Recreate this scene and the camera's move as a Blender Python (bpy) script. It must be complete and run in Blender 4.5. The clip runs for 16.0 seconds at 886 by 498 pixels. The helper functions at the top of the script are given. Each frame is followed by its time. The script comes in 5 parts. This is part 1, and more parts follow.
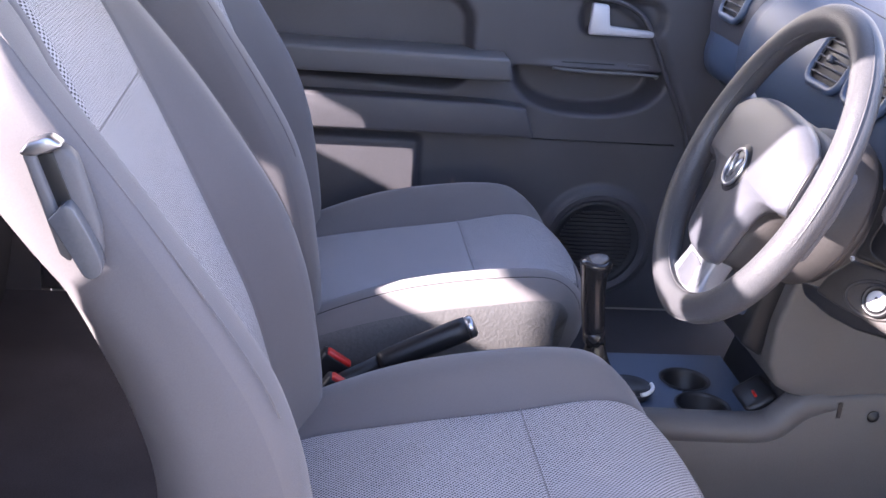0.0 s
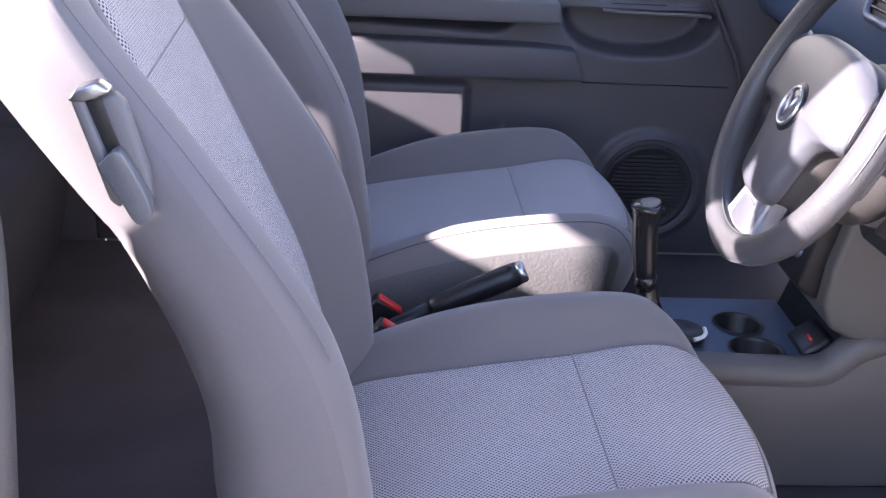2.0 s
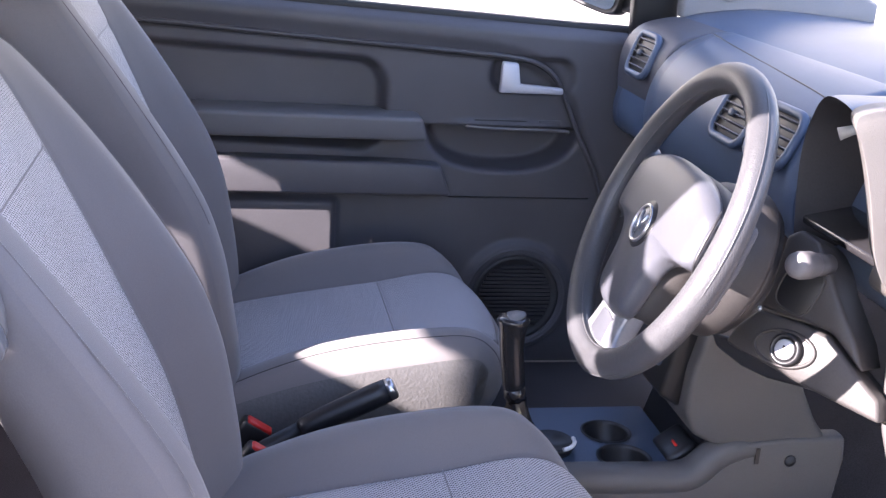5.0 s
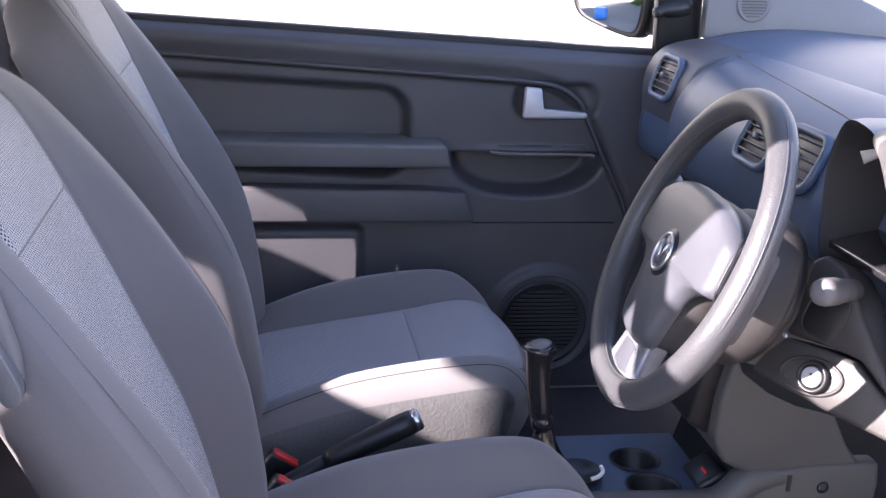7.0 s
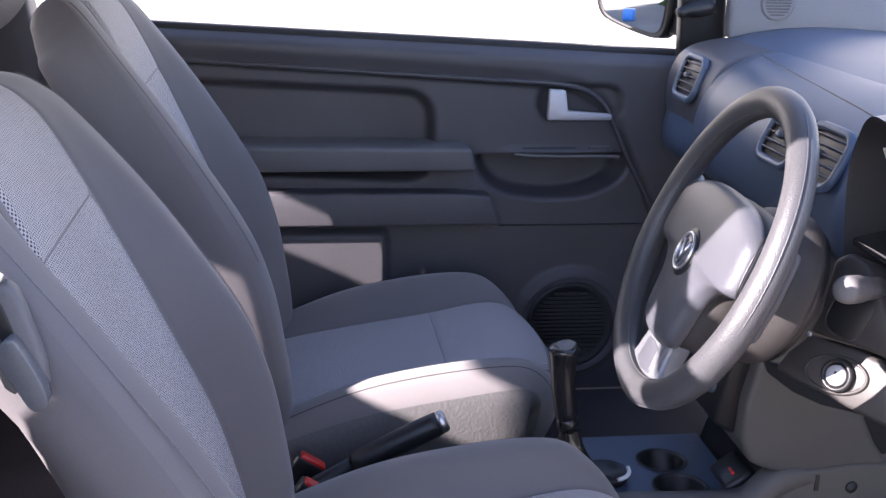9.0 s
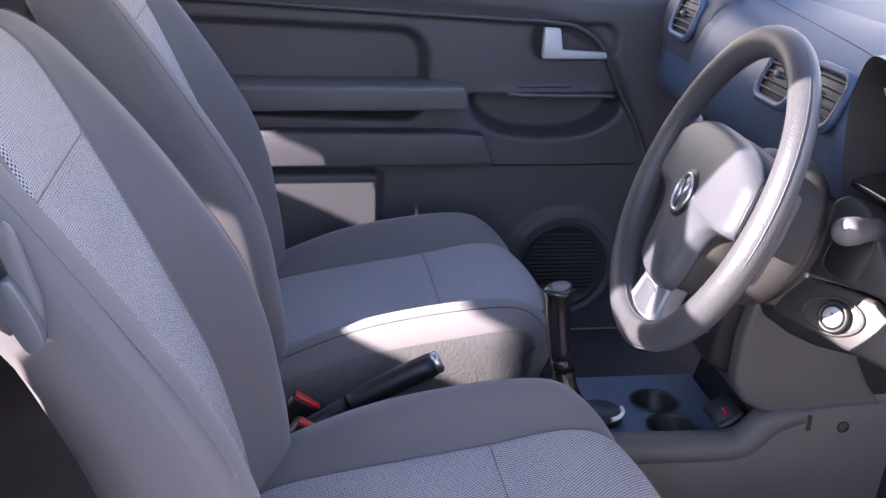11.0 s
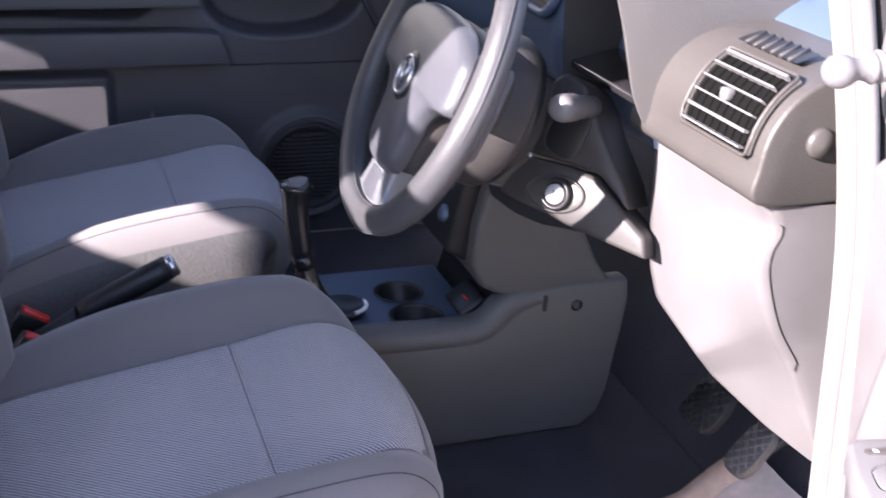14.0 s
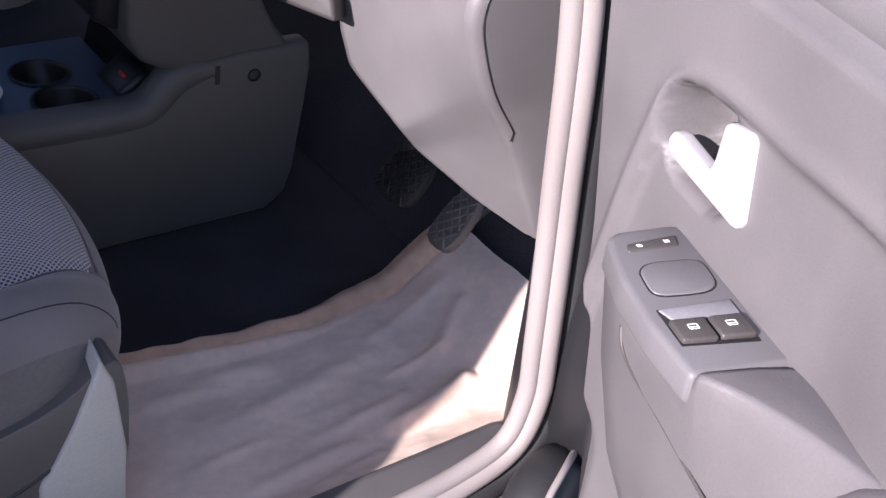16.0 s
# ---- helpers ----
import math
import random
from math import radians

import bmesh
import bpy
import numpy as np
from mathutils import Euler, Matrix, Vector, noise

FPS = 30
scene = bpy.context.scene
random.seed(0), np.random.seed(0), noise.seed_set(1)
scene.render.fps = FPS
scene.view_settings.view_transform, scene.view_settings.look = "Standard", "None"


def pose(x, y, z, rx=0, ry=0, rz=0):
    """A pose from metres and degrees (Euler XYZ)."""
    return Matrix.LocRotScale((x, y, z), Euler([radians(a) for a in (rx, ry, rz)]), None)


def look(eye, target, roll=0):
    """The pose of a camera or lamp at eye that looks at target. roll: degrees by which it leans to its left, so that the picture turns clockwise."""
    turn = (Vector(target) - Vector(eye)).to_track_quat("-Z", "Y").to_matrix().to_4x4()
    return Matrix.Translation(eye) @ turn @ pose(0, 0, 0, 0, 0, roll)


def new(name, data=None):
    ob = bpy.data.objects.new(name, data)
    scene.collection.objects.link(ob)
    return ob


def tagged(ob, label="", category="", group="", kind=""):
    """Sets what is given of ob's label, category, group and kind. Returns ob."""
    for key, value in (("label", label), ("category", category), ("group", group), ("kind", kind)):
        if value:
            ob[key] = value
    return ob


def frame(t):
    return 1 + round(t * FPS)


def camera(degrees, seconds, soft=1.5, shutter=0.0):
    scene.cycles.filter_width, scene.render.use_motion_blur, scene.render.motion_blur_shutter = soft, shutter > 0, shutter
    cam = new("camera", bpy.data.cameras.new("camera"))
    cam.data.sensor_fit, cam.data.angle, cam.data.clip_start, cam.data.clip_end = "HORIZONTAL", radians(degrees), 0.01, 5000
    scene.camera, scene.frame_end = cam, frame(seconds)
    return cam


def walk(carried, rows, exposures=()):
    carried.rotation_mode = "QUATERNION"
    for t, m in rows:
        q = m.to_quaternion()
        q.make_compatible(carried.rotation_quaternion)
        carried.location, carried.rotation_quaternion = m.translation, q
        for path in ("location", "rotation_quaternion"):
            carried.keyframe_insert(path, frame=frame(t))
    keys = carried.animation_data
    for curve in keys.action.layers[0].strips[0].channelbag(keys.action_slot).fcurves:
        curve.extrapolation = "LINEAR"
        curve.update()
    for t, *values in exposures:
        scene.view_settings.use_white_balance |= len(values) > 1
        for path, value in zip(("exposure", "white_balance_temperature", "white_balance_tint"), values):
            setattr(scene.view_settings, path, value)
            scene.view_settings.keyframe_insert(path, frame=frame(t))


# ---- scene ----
cam = camera(42.0, 16.0, soft=1.4, shutter=0.3)
PATH = [
    (0, (-0.448, -1.458, 1.302), (-0.202, 0.397, 0.595), 4.9),
    (0.5, (-0.451, -1.463, 1.299), (-0.259, 0.382, 0.553), 4.0),
    (1, (-0.452, -1.457, 1.295), (-0.303, 0.378, 0.513), 3.5),
    (1.5, (-0.445, -1.457, 1.297), (-0.322, 0.372, 0.496), 3.5),
    (2, (-0.445, -1.454, 1.295), (-0.285, 0.374, 0.501), 3.4),
    (2.5, (-0.445, -1.458, 1.296), (-0.266, 0.370, 0.504), 3.5),
    (3, (-0.443, -1.460, 1.305), (-0.205, 0.369, 0.531), 4.5),
    (3.5, (-0.442, -1.459, 1.319), (-0.144, 0.399, 0.640), 4.0),
    (4, (-0.440, -1.460, 1.320), (-0.098, 0.414, 0.714), 3.9),
    (4.5, (-0.438, -1.460, 1.315), (-0.075, 0.410, 0.705), 4.2),
    (4.7, (-0.437, -1.460, 1.315), (-0.065, 0.410, 0.701), 4.1),
    (6.8, (-0.421, -1.455, 1.326), (-0.102, 0.434, 0.744), 2.6),
    (7, (-0.420, -1.454, 1.327), (-0.108, 0.434, 0.746), 2.5),
    (7.5, (-0.420, -1.461, 1.335), (-0.169, 0.441, 0.769), 1.7),
    (8, (-0.415, -1.464, 1.337), (-0.215, 0.450, 0.794), 1.4),
    (8.5, (-0.414, -1.464, 1.332), (-0.189, 0.448, 0.790), 1.1),
    (8.7, (-0.413, -1.463, 1.330), (-0.192, 0.446, 0.777), 1.2),
    (9, (-0.411, -1.462, 1.327), (-0.152, 0.436, 0.751), 1.4),
    (9.2, (-0.411, -1.461, 1.327), (-0.166, 0.434, 0.734), 1.5),
    (11.3, (-0.418, -1.450, 1.325), (-0.140, 0.413, 0.648), 1.7),
    (11.5, (-0.418, -1.449, 1.325), (-0.146, 0.413, 0.648), 1.6),
    (12, (-0.418, -1.444, 1.325), (-0.172, 0.415, 0.629), -0.0),
    (12.5, (-0.427, -1.435, 1.321), (-0.174, 0.416, 0.606), 0.2),
    (13, (-0.413, -1.432, 1.318), (-0.142, 0.406, 0.576), -0.6),
    (13.5, (-0.380, -1.435, 1.313), (0.051, 0.365, 0.555), 0.4),
    (14, (-0.367, -1.450, 1.292), (0.283, 0.266, 0.497), 3.5),
    (14.2, (-0.362, -1.445, 1.284), (0.332, 0.240, 0.438), 4.2),
    (14.5, (-0.351, -1.428, 1.272), (0.382, 0.208, 0.384), 5.1),
    (14.7, (-0.341, -1.417, 1.260), (0.412, 0.178, 0.343), 5.5),
    (15, (-0.326, -1.397, 1.241), (0.518, 0.103, 0.221), 6.1),
    (15.2, (-0.317, -1.378, 1.233), (0.630, 0.036, 0.180), 6.8),
    (15.5, (-0.308, -1.346, 1.228), (0.709, -0.003, 0.150), 7.8),
    (16, (-0.303, -1.296, 1.231), (0.777, -0.033, 0.118), 8.6),
]
walk(cam, [(t, look(eye, target, roll)) for t, eye, target, roll in PATH], [(0, 3.17, 6680, 31), (4, 3.15, 6700, 30), (9, 2.58, 6650, 29), (12.5, 2.90, 6720, 31), (13.3, 2.86, 6700, 31), (14, 2.5, 6600, 29), (14.5, 2.08, 6600, 30), (15, 1.88, 6650, 31), (16, 1.28, 6400, 31)])

# ---- light: low sun from behind the car, a little to the driver's side, clear sky ----
SUN_FROM = Vector((-1.0, -0.285, 0.47)).normalized()
world = bpy.data.worlds.new("sky")
world.use_nodes = True
scene.world = world
wn = world.node_tree.nodes
sky = wn.new("ShaderNodeTexSky")
sky.sky_type = "NISHITA"
sky.sun_disc = False
sky.dust_density = 0.3
sky.sun_elevation = math.asin(SUN_FROM.z)
sky.sun_rotation = math.atan2(SUN_FROM.x, SUN_FROM.y)
world.node_tree.links.new(sky.outputs[0], wn["Background"].inputs[0])
wn["Background"].inputs[1].default_value = 0.112
sun = new("sun", bpy.data.lights.new("sun", "SUN"))
sun.data.energy, sun.data.angle, sun.data.color = 4.8, radians(0.55), (0.97, 0.97, 0.90)
sun.matrix_world = look(SUN_FROM * 20, (0, 0, 0))


# ---- materials ----
def mat(name, color, rough=0.6, metal=0.0, grain=0.0, grain_size=400.0, var=0.12, var_size=6.0, bump=0.0, coat=0.0, sheen=0.0, spec=0.5):
    m = bpy.data.materials.new(name)
    m.use_nodes = True
    nt = m.node_tree
    b = nt.nodes["Principled BSDF"]
    b.inputs["Roughness"].default_value = rough
    b.inputs["Metallic"].default_value = metal
    b.inputs["Coat Weight"].default_value = coat
    b.inputs["Sheen Weight"].default_value = sheen
    b.inputs["Specular IOR Level"].default_value = spec
    tc = nt.nodes.new("ShaderNodeTexCoord")
    big = nt.nodes.new("ShaderNodeTexNoise")
    big.inputs["Scale"].default_value = var_size
    big.inputs["Detail"].default_value = 5
    fine = nt.nodes.new("ShaderNodeTexNoise")
    fine.inputs["Scale"].default_value = grain_size
    fine.inputs["Detail"].default_value = 2
    for n in (big, fine):
        nt.links.new(tc.outputs["Object"], n.inputs["Vector"])
    ramp = nt.nodes.new("ShaderNodeMapRange")
    ramp.inputs["From Min"].default_value, ramp.inputs["From Max"].default_value = 0.3, 0.7
    ramp.inputs["To Min"].default_value, ramp.inputs["To Max"].default_value = 1 - var, 1 + var
    nt.links.new(big.outputs[0], ramp.inputs[0])
    ramp2 = nt.nodes.new("ShaderNodeMapRange")
    ramp2.inputs["From Min"].default_value, ramp2.inputs["From Max"].default_value = 0.3, 0.7
    ramp2.inputs["To Min"].default_value, ramp2.inputs["To Max"].default_value = 1 - grain, 1 + grain
    nt.links.new(fine.outputs[0], ramp2.inputs[0])
    mul = nt.nodes.new("ShaderNodeMath")
    mul.operation = "MULTIPLY"
    nt.links.new(ramp.outputs[0], mul.inputs[0])
    nt.links.new(ramp2.outputs[0], mul.inputs[1])
    sc = nt.nodes.new("ShaderNodeVectorMath")
    sc.operation = "SCALE"
    sc.inputs[0].default_value = color
    nt.links.new(mul.outputs[0], sc.inputs["Scale"])
    nt.links.new(sc.outputs[0], b.inputs["Base Color"])
    rr = nt.nodes.new("ShaderNodeMapRange")
    rr.inputs["To Min"].default_value, rr.inputs["To Max"].default_value = max(0.02, rough - 0.05), min(1, rough + 0.05)
    nt.links.new(big.outputs[0], rr.inputs[0])
    nt.links.new(rr.outputs[0], b.inputs["Roughness"])
    if bump:
        bp = nt.nodes.new("ShaderNodeBump")
        bp.inputs["Strength"].default_value = bump
        bp.inputs["Distance"].default_value = 0.001
        nt.links.new(fine.outputs[0], bp.inputs["Height"])
        nt.links.new(bp.outputs[0], b.inputs["Normal"])
    return m


def mesh_fabric(name, dark, light, pitch=0.0038):
    """Spacer fabric: light threads round small dark oval holes, in staggered rows; the pattern lies along UV in metres."""
    m = bpy.data.materials.new(name)
    m.use_nodes = True
    nt = m.node_tree
    N, L = nt.nodes, nt.links
    b = N["Principled BSDF"]
    b.inputs["Roughness"].default_value = 0.8
    b.inputs["Sheen Weight"].default_value = 0.25
    uv = N.new("ShaderNodeUVMap")
    sep = N.new("ShaderNodeSeparateXYZ")
    L.new(uv.outputs[0], sep.inputs[0])

    def wave(sock, k, phase):
        a = N.new("ShaderNodeMath")
        a.operation = "MULTIPLY_ADD"
        a.inputs[1].default_value, a.inputs[2].default_value = k, phase
        L.new(sock, a.inputs[0])
        c = N.new("ShaderNodeMath")
        c.operation = "COSINE"
        L.new(a.outputs[0], c.inputs[0])
        return c.outputs[0]

    kx, ky = 2 * math.pi / (pitch * 1.5), 2 * math.pi / (pitch * 1.35)
    hole = N.new("ShaderNodeMath")
    hole.operation = "MULTIPLY"
    L.new(wave(sep.outputs[0], kx, 0), hole.inputs[0])
    L.new(wave(sep.outputs[1], ky, 0), hole.inputs[1])
    r = N.new("ShaderNodeMapRange")
    r.interpolation_type = "SMOOTHSTEP"
    r.inputs["From Min"].default_value, r.inputs["From Max"].default_value = 0.0, 0.36
    L.new(hole.outputs[0], r.inputs[0])
    mix = N.new("ShaderNodeMix")
    mix.data_type = "RGBA"
    mix.inputs["A"].default_value, mix.inputs["B"].default_value = (*light, 1), (*dark, 1)
    L.new(r.outputs[0], mix.inputs["Factor"])
    noise_n = N.new("ShaderNodeTexNoise")
    noise_n.inputs["Scale"].default_value = 5
    noise_n.inputs["Detail"].default_value = 6
    tc = N.new("ShaderNodeTexCoord")
    L.new(tc.outputs["Object"], noise_n.inputs["Vector"])
    vr = N.new("ShaderNodeMapRange")
    vr.inputs["To Min"].default_value, vr.inputs["To Max"].default_value = 0.8, 1.2
    L.new(noise_n.outputs[0], vr.inputs[0])
    sc = N.new("ShaderNodeVectorMath")
    sc.operation = "SCALE"
    L.new(mix.outputs["Result"], sc.inputs[0])
    L.new(vr.outputs[0], sc.inputs["Scale"])
    L.new(sc.outputs[0], b.inputs["Base Color"])
    bp = N.new("ShaderNodeBump")
    bp.inputs["Strength"].default_value = 0.5
    bp.inputs["Distance"].default_value = 0.001
    bp.invert = True
    L.new(r.outputs[0], bp.inputs["Height"])
    L.new(bp.outputs[0], b.inputs["Normal"])
    return m


FABRIC = mat("grey_seat_cloth", (0.166, 0.152, 0.155), 0.85, grain=0.06, grain_size=900, var=0.07, var_size=5, bump=0.16, sheen=0.3)
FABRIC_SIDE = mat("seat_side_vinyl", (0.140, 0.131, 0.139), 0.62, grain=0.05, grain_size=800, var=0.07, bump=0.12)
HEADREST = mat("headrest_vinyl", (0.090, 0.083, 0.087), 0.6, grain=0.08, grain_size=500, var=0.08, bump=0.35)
CUSHION_VINYL = mat("grained_cushion_vinyl", (0.112, 0.109, 0.110), 0.5, grain=0.08, grain_size=210, var=0.06, bump=0.75)
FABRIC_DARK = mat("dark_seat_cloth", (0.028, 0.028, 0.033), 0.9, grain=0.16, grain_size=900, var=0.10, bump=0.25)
MESH = mesh_fabric("spacer_mesh_cloth", (0.055, 0.052, 0.056), (0.51, 0.485, 0.50))
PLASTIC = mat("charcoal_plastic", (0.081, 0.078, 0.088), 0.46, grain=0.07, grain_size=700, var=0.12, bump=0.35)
PLASTIC_MID = mat("grey_grained_plastic", (0.15, 0.145, 0.15), 0.5, grain=0.05, grain_size=900, var=0.10, bump=0.14)
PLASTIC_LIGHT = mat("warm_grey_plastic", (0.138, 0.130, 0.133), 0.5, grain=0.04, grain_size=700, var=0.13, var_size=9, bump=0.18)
PLASTIC_CONSOLE = mat("console_plastic", (0.096, 0.090, 0.088), 0.5, grain=0.05, grain_size=700, var=0.10, bump=0.35)
VENT_SLAT = mat("vent_slat_plastic", (0.060, 0.068, 0.085), 0.35, grain=0.05, var=0.08)
DASH = mat("dash_skin", (0.064, 0.095, 0.148), 0.38, grain=0.06, grain_size=900, var=0.02, bump=0.12, spec=0.6)
PLASTIC_BROWN = mat("brown_grey_plastic", (0.066, 0.060, 0.057), 0.42, grain=0.10, grain_size=600, var=0.14, bump=0.3)
BLACK = mat("black_plastic", (0.015, 0.015, 0.017), 0.4, grain=0.1, var=0.2)
COLUMN = mat("column_plastic", (0.046, 0.042, 0.041), 0.50, grain=0.08, grain_size=500, var=0.25, var_size=14, bump=0.12, spec=0.32)
# near-black that stands for the deep shade inside the driver's vent
VENT_SHADE = mat("vent_shade_black", (0.004, 0.004, 0.004), 0.9, grain=0.1, var=0.1, spec=0.1)
GLOSS = mat("glossy_black", (0.02, 0.019, 0.021), 0.22, var=0.2, coat=0.5)
RUBBER = mat("rubber", (0.02, 0.02, 0.022), 0.65, grain=0.1, var=0.2)
GRILLE = mat("grille_plastic", (0.034, 0.033, 0.036), 0.55, grain=0.1, var=0.1)
SHOE = mat("pale_grey_plastic", (0.42, 0.42, 0.40), 0.4, grain=0.06, grain_size=500, var=0.10, bump=0.15)
SEAL = mat("grey_door_seal", (0.27, 0.24, 0.23), 0.6, grain=0.03, grain_size=500, var=0.10, bump=0.12)
LEATHER = mat("worn_wheel_rim", (0.056, 0.056, 0.061), 0.40, grain=0.14, grain_size=620, var=0.10, bump=0.45)
RIMDARK = mat("wheel_hub_plastic", (0.066, 0.068, 0.080), 0.36, grain=0.12, grain_size=700, var=0.12, bump=0.3)
GUNMETAL = mat("satin_gunmetal", (0.15, 0.155, 0.17), 0.26, metal=0.2, grain=0.05, var=0.10, bump=0.1)
CHROME = mat("satin_chrome", (0.62, 0.62, 0.64), 0.28, metal=1.0, var=0.1)
SILVER = mat("matt_silver_paint", (0.56, 0.55, 0.57), 0.45, metal=0.25, var=0.06)
CARPET = mat("dark_carpet", (0.044, 0.040, 0.046), 0.95, grain=0.3, grain_size=500, var=0.25, bump=0.6)
PAPER = mat("brown_paper_mat", (0.86, 0.675, 0.555), 0.8, grain=0.05, grain_size=90, var=0.09, var_size=16, bump=0.25)
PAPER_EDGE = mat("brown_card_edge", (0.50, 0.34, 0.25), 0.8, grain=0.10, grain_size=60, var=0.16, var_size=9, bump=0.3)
GLASS = mat("green_tinted_glass", (0.018, 0.034, 0.028), 0.14, var=0.05, coat=0.3)
RED = mat("red_plastic", (0.75, 0.03, 0.02), 0.35, var=0.08)
WHITE = mat("white_print", (0.8, 0.8, 0.8), 0.5, var=0.03)
PAINT = mat("silver_body_paint", (0.42, 0.40, 0.39), 0.3, metal=0.5, var=0.06, coat=0.4)
TRIM = mat("pale_grey_trim", (0.22, 0.22, 0.235), 0.7, grain=0.06, var=0.06, bump=0.2)
ASPHALT = mat("asphalt", (0.09, 0.088, 0.085), 0.9, grain=0.3, grain_size=120, var=0.2, var_size=1.5, bump=0.4)
RENDERWALL = mat("cream_render_wall", (0.78, 0.74, 0.66), 0.9, grain=0.06, grain_size=150, var=0.05, var_size=1, bump=0.3)
MIRROR = mat("mirror_glass", (0.9, 0.9, 0.9), 0.02, metal=1.0, var=0.0)
for link in list(MIRROR.node_tree.links):
    if link.to_socket.name == "Roughness":
        MIRROR.node_tree.links.remove(link)
MIRROR.node_tree.nodes["Principled BSDF"].inputs["Roughness"].default_value = 0.01
LEAFY = mat("hedge_leaves", (0.06, 0.11, 0.03), 0.7, grain=0.3, grain_size=40, var=0.3, var_size=8)
BLUE = mat("blue_plastic", (0.02, 0.18, 0.6), 0.4, var=0.08)


# ---- mesh tools ----
def spl(pts, n):
    """n points along a smooth curve through pts."""
    p = np.array(pts, float)
    p = np.vstack([2 * p[0] - p[1], p, 2 * p[-1] - p[-2]])
    out = []
    for s in np.linspace(0, len(p) - 3 - 1e-9, n):
        i = int(s)
        f = s - i
        a, b, c, d = p[i : i + 4]
        out.append(0.5 * (2 * b + (c - a) * f + (2 * a - 5 * b + 4 * c - d) * f**2 + (3 * b - a - 3 * c + d) * f**3))
    return np.array(out)


def sstep(x):
    x = np.clip(x, 0, 1)
    return x * x * (3 - 2 * x)


def grid_bm(P, close_u=False, close_v=False, cap=False, uv=None):
    """Quads over an array of points P[u][v]."""
    bm = bmesh.new()
    nu, nv = len(P), len(P[0])
    vs = [[bm.verts.new(p) for p in row] for row in P]
    lay = bm.loops.layers.uv.new("uv") if uv is not None else None
    for i in range(nu if close_u else nu - 1):
        for j in range(nv if close_v else nv - 1):
            i2, j2 = (i + 1) % nu, (j + 1) % nv
            f = bm.faces.new((vs[i][j], vs[i2][j], vs[i2][j2], vs[i][j2]))
            f.smooth = True
            if lay:
                for lo, (a, b) in zip(f.loops, ((i, j), (i2, j), (i2, j2), (i, j2))):
                    lo[lay].uv = uv[a][b]
    if cap:
        bm.faces.new(vs[0]), bm.faces.new(vs[-1][::-1])
    bmesh.ops.recalc_face_normals(bm, faces=bm.faces)
    return bm


def poly_prism(front, back, bevel=0.0, segs=2):
    """A solid between two matching rings of points."""
    bm = bmesh.new()
    a = [bm.verts.new(p) for p in front]
    b = [bm.verts.new(p) for p in back]
    bm.faces.new(a), bm.faces.new(b[::-1])
    n = len(a)
    for i in range(n):
        bm.faces.new((a[i], b[i], b[(i + 1) % n], a[(i + 1) % n]))
    bmesh.ops.recalc_face_normals(bm, faces=bm.faces)
    if bevel:
        bmesh.ops.bevel(bm, geom=list(bm.edges), offset=bevel, segments=segs, profile=0.5, affect="EDGES", clamp_overlap=True)
        for f in bm.faces:
            f.smooth = True
    return bm


def prism_xz(poly, y0, y1, bevel=0.0, segs=2):
    return poly_prism([(x, y0, z) for x, z in poly], [(x, y1, z) for x, z in poly], bevel, segs)


def prism_xy(poly, z0, z1, bevel=0.0, segs=2):
    return poly_prism([(x, y, z0) for x, y in poly], [(x, y, z1) for x, y in poly], bevel, segs)


def box(size, m=None, bevel=0.0, segs=2):
    x, y, z = (s / 2 for s in size)
    bm = prism_xy([(-x, -y), (x, -y), (x, y), (-x, y)], -z, z, bevel, segs)
    if m is not None:
        bm.transform(m)
    return bm


def tube(path, radius, segs=12, closed=False, flat=1.0, up=(0, 0, 1)):
    """A pipe along path; radius may be one number or one a point; flat squashes it along the side direction."""
    p = np.array(path, float)
    r = np.broadcast_to(radius, (len(p),))
    t = np.gradient(p, axis=0)
    if closed:
        t = np.roll(p, -1, 0) - np.roll(p, 1, 0)
    rows = []
    for q, tt, rad in zip(p, t, r):
        tt = tt / np.linalg.norm(tt)
        s = np.cross(tt, up)
        if np.linalg.norm(s) < 1e-3:
            s = np.cross(tt, (1, 0, 0))
        s /= np.linalg.norm(s)
        w = np.cross(s, tt)
        rows.append([q + rad * (math.cos(a) * s * flat + math.sin(a) * w) for a in np.linspace(0, 2 * math.pi, segs, endpoint=False)])
    return grid_bm(rows, close_u=closed, close_v=True, cap=not closed)


def lathe(profile, m=None, segs=32, cap=True):
    """Turns (radius, height) pairs round z."""
    rows = [[(r * math.cos(a), r * math.sin(a), h) for a in np.linspace(0, 2 * math.pi, segs, endpoint=False)] for r, h in profile]
    bm = grid_bm(rows, close_v=True, cap=cap)
    if m is not None:
        bm.transform(m)
    return bm


def aim(origin, z, x=(1, 0, 0)):
    """A frame at origin whose z axis points along z."""
    z = Vector(z).normalized()
    y = z.cross(Vector(x)).normalized()
    x = y.cross(z)
    return Matrix.Translation(origin) @ Matrix((x, y, z)).transposed().to_4x4()


def rounded(x0, x1, z0, z1, r, n=4):
    out = []
    for cx, cz, a0 in ((x1 - r, z0 + r, -90), (x1 - r, z1 - r, 0), (x0 + r, z1 - r, 90), (x0 + r, z0 + r, 180)):
        for k in range(n + 1):
            a = radians(a0 + 90 * k / n)
            out.append((cx + r * math.cos(a), cz + r * math.sin(a)))
    return out


def thing(name, base, label, category, group="", kind=""):
    ob = new(name)
    ob.empty_display_size = 0.05
    ob.location = base
    return tagged(ob, label, category, group, kind)


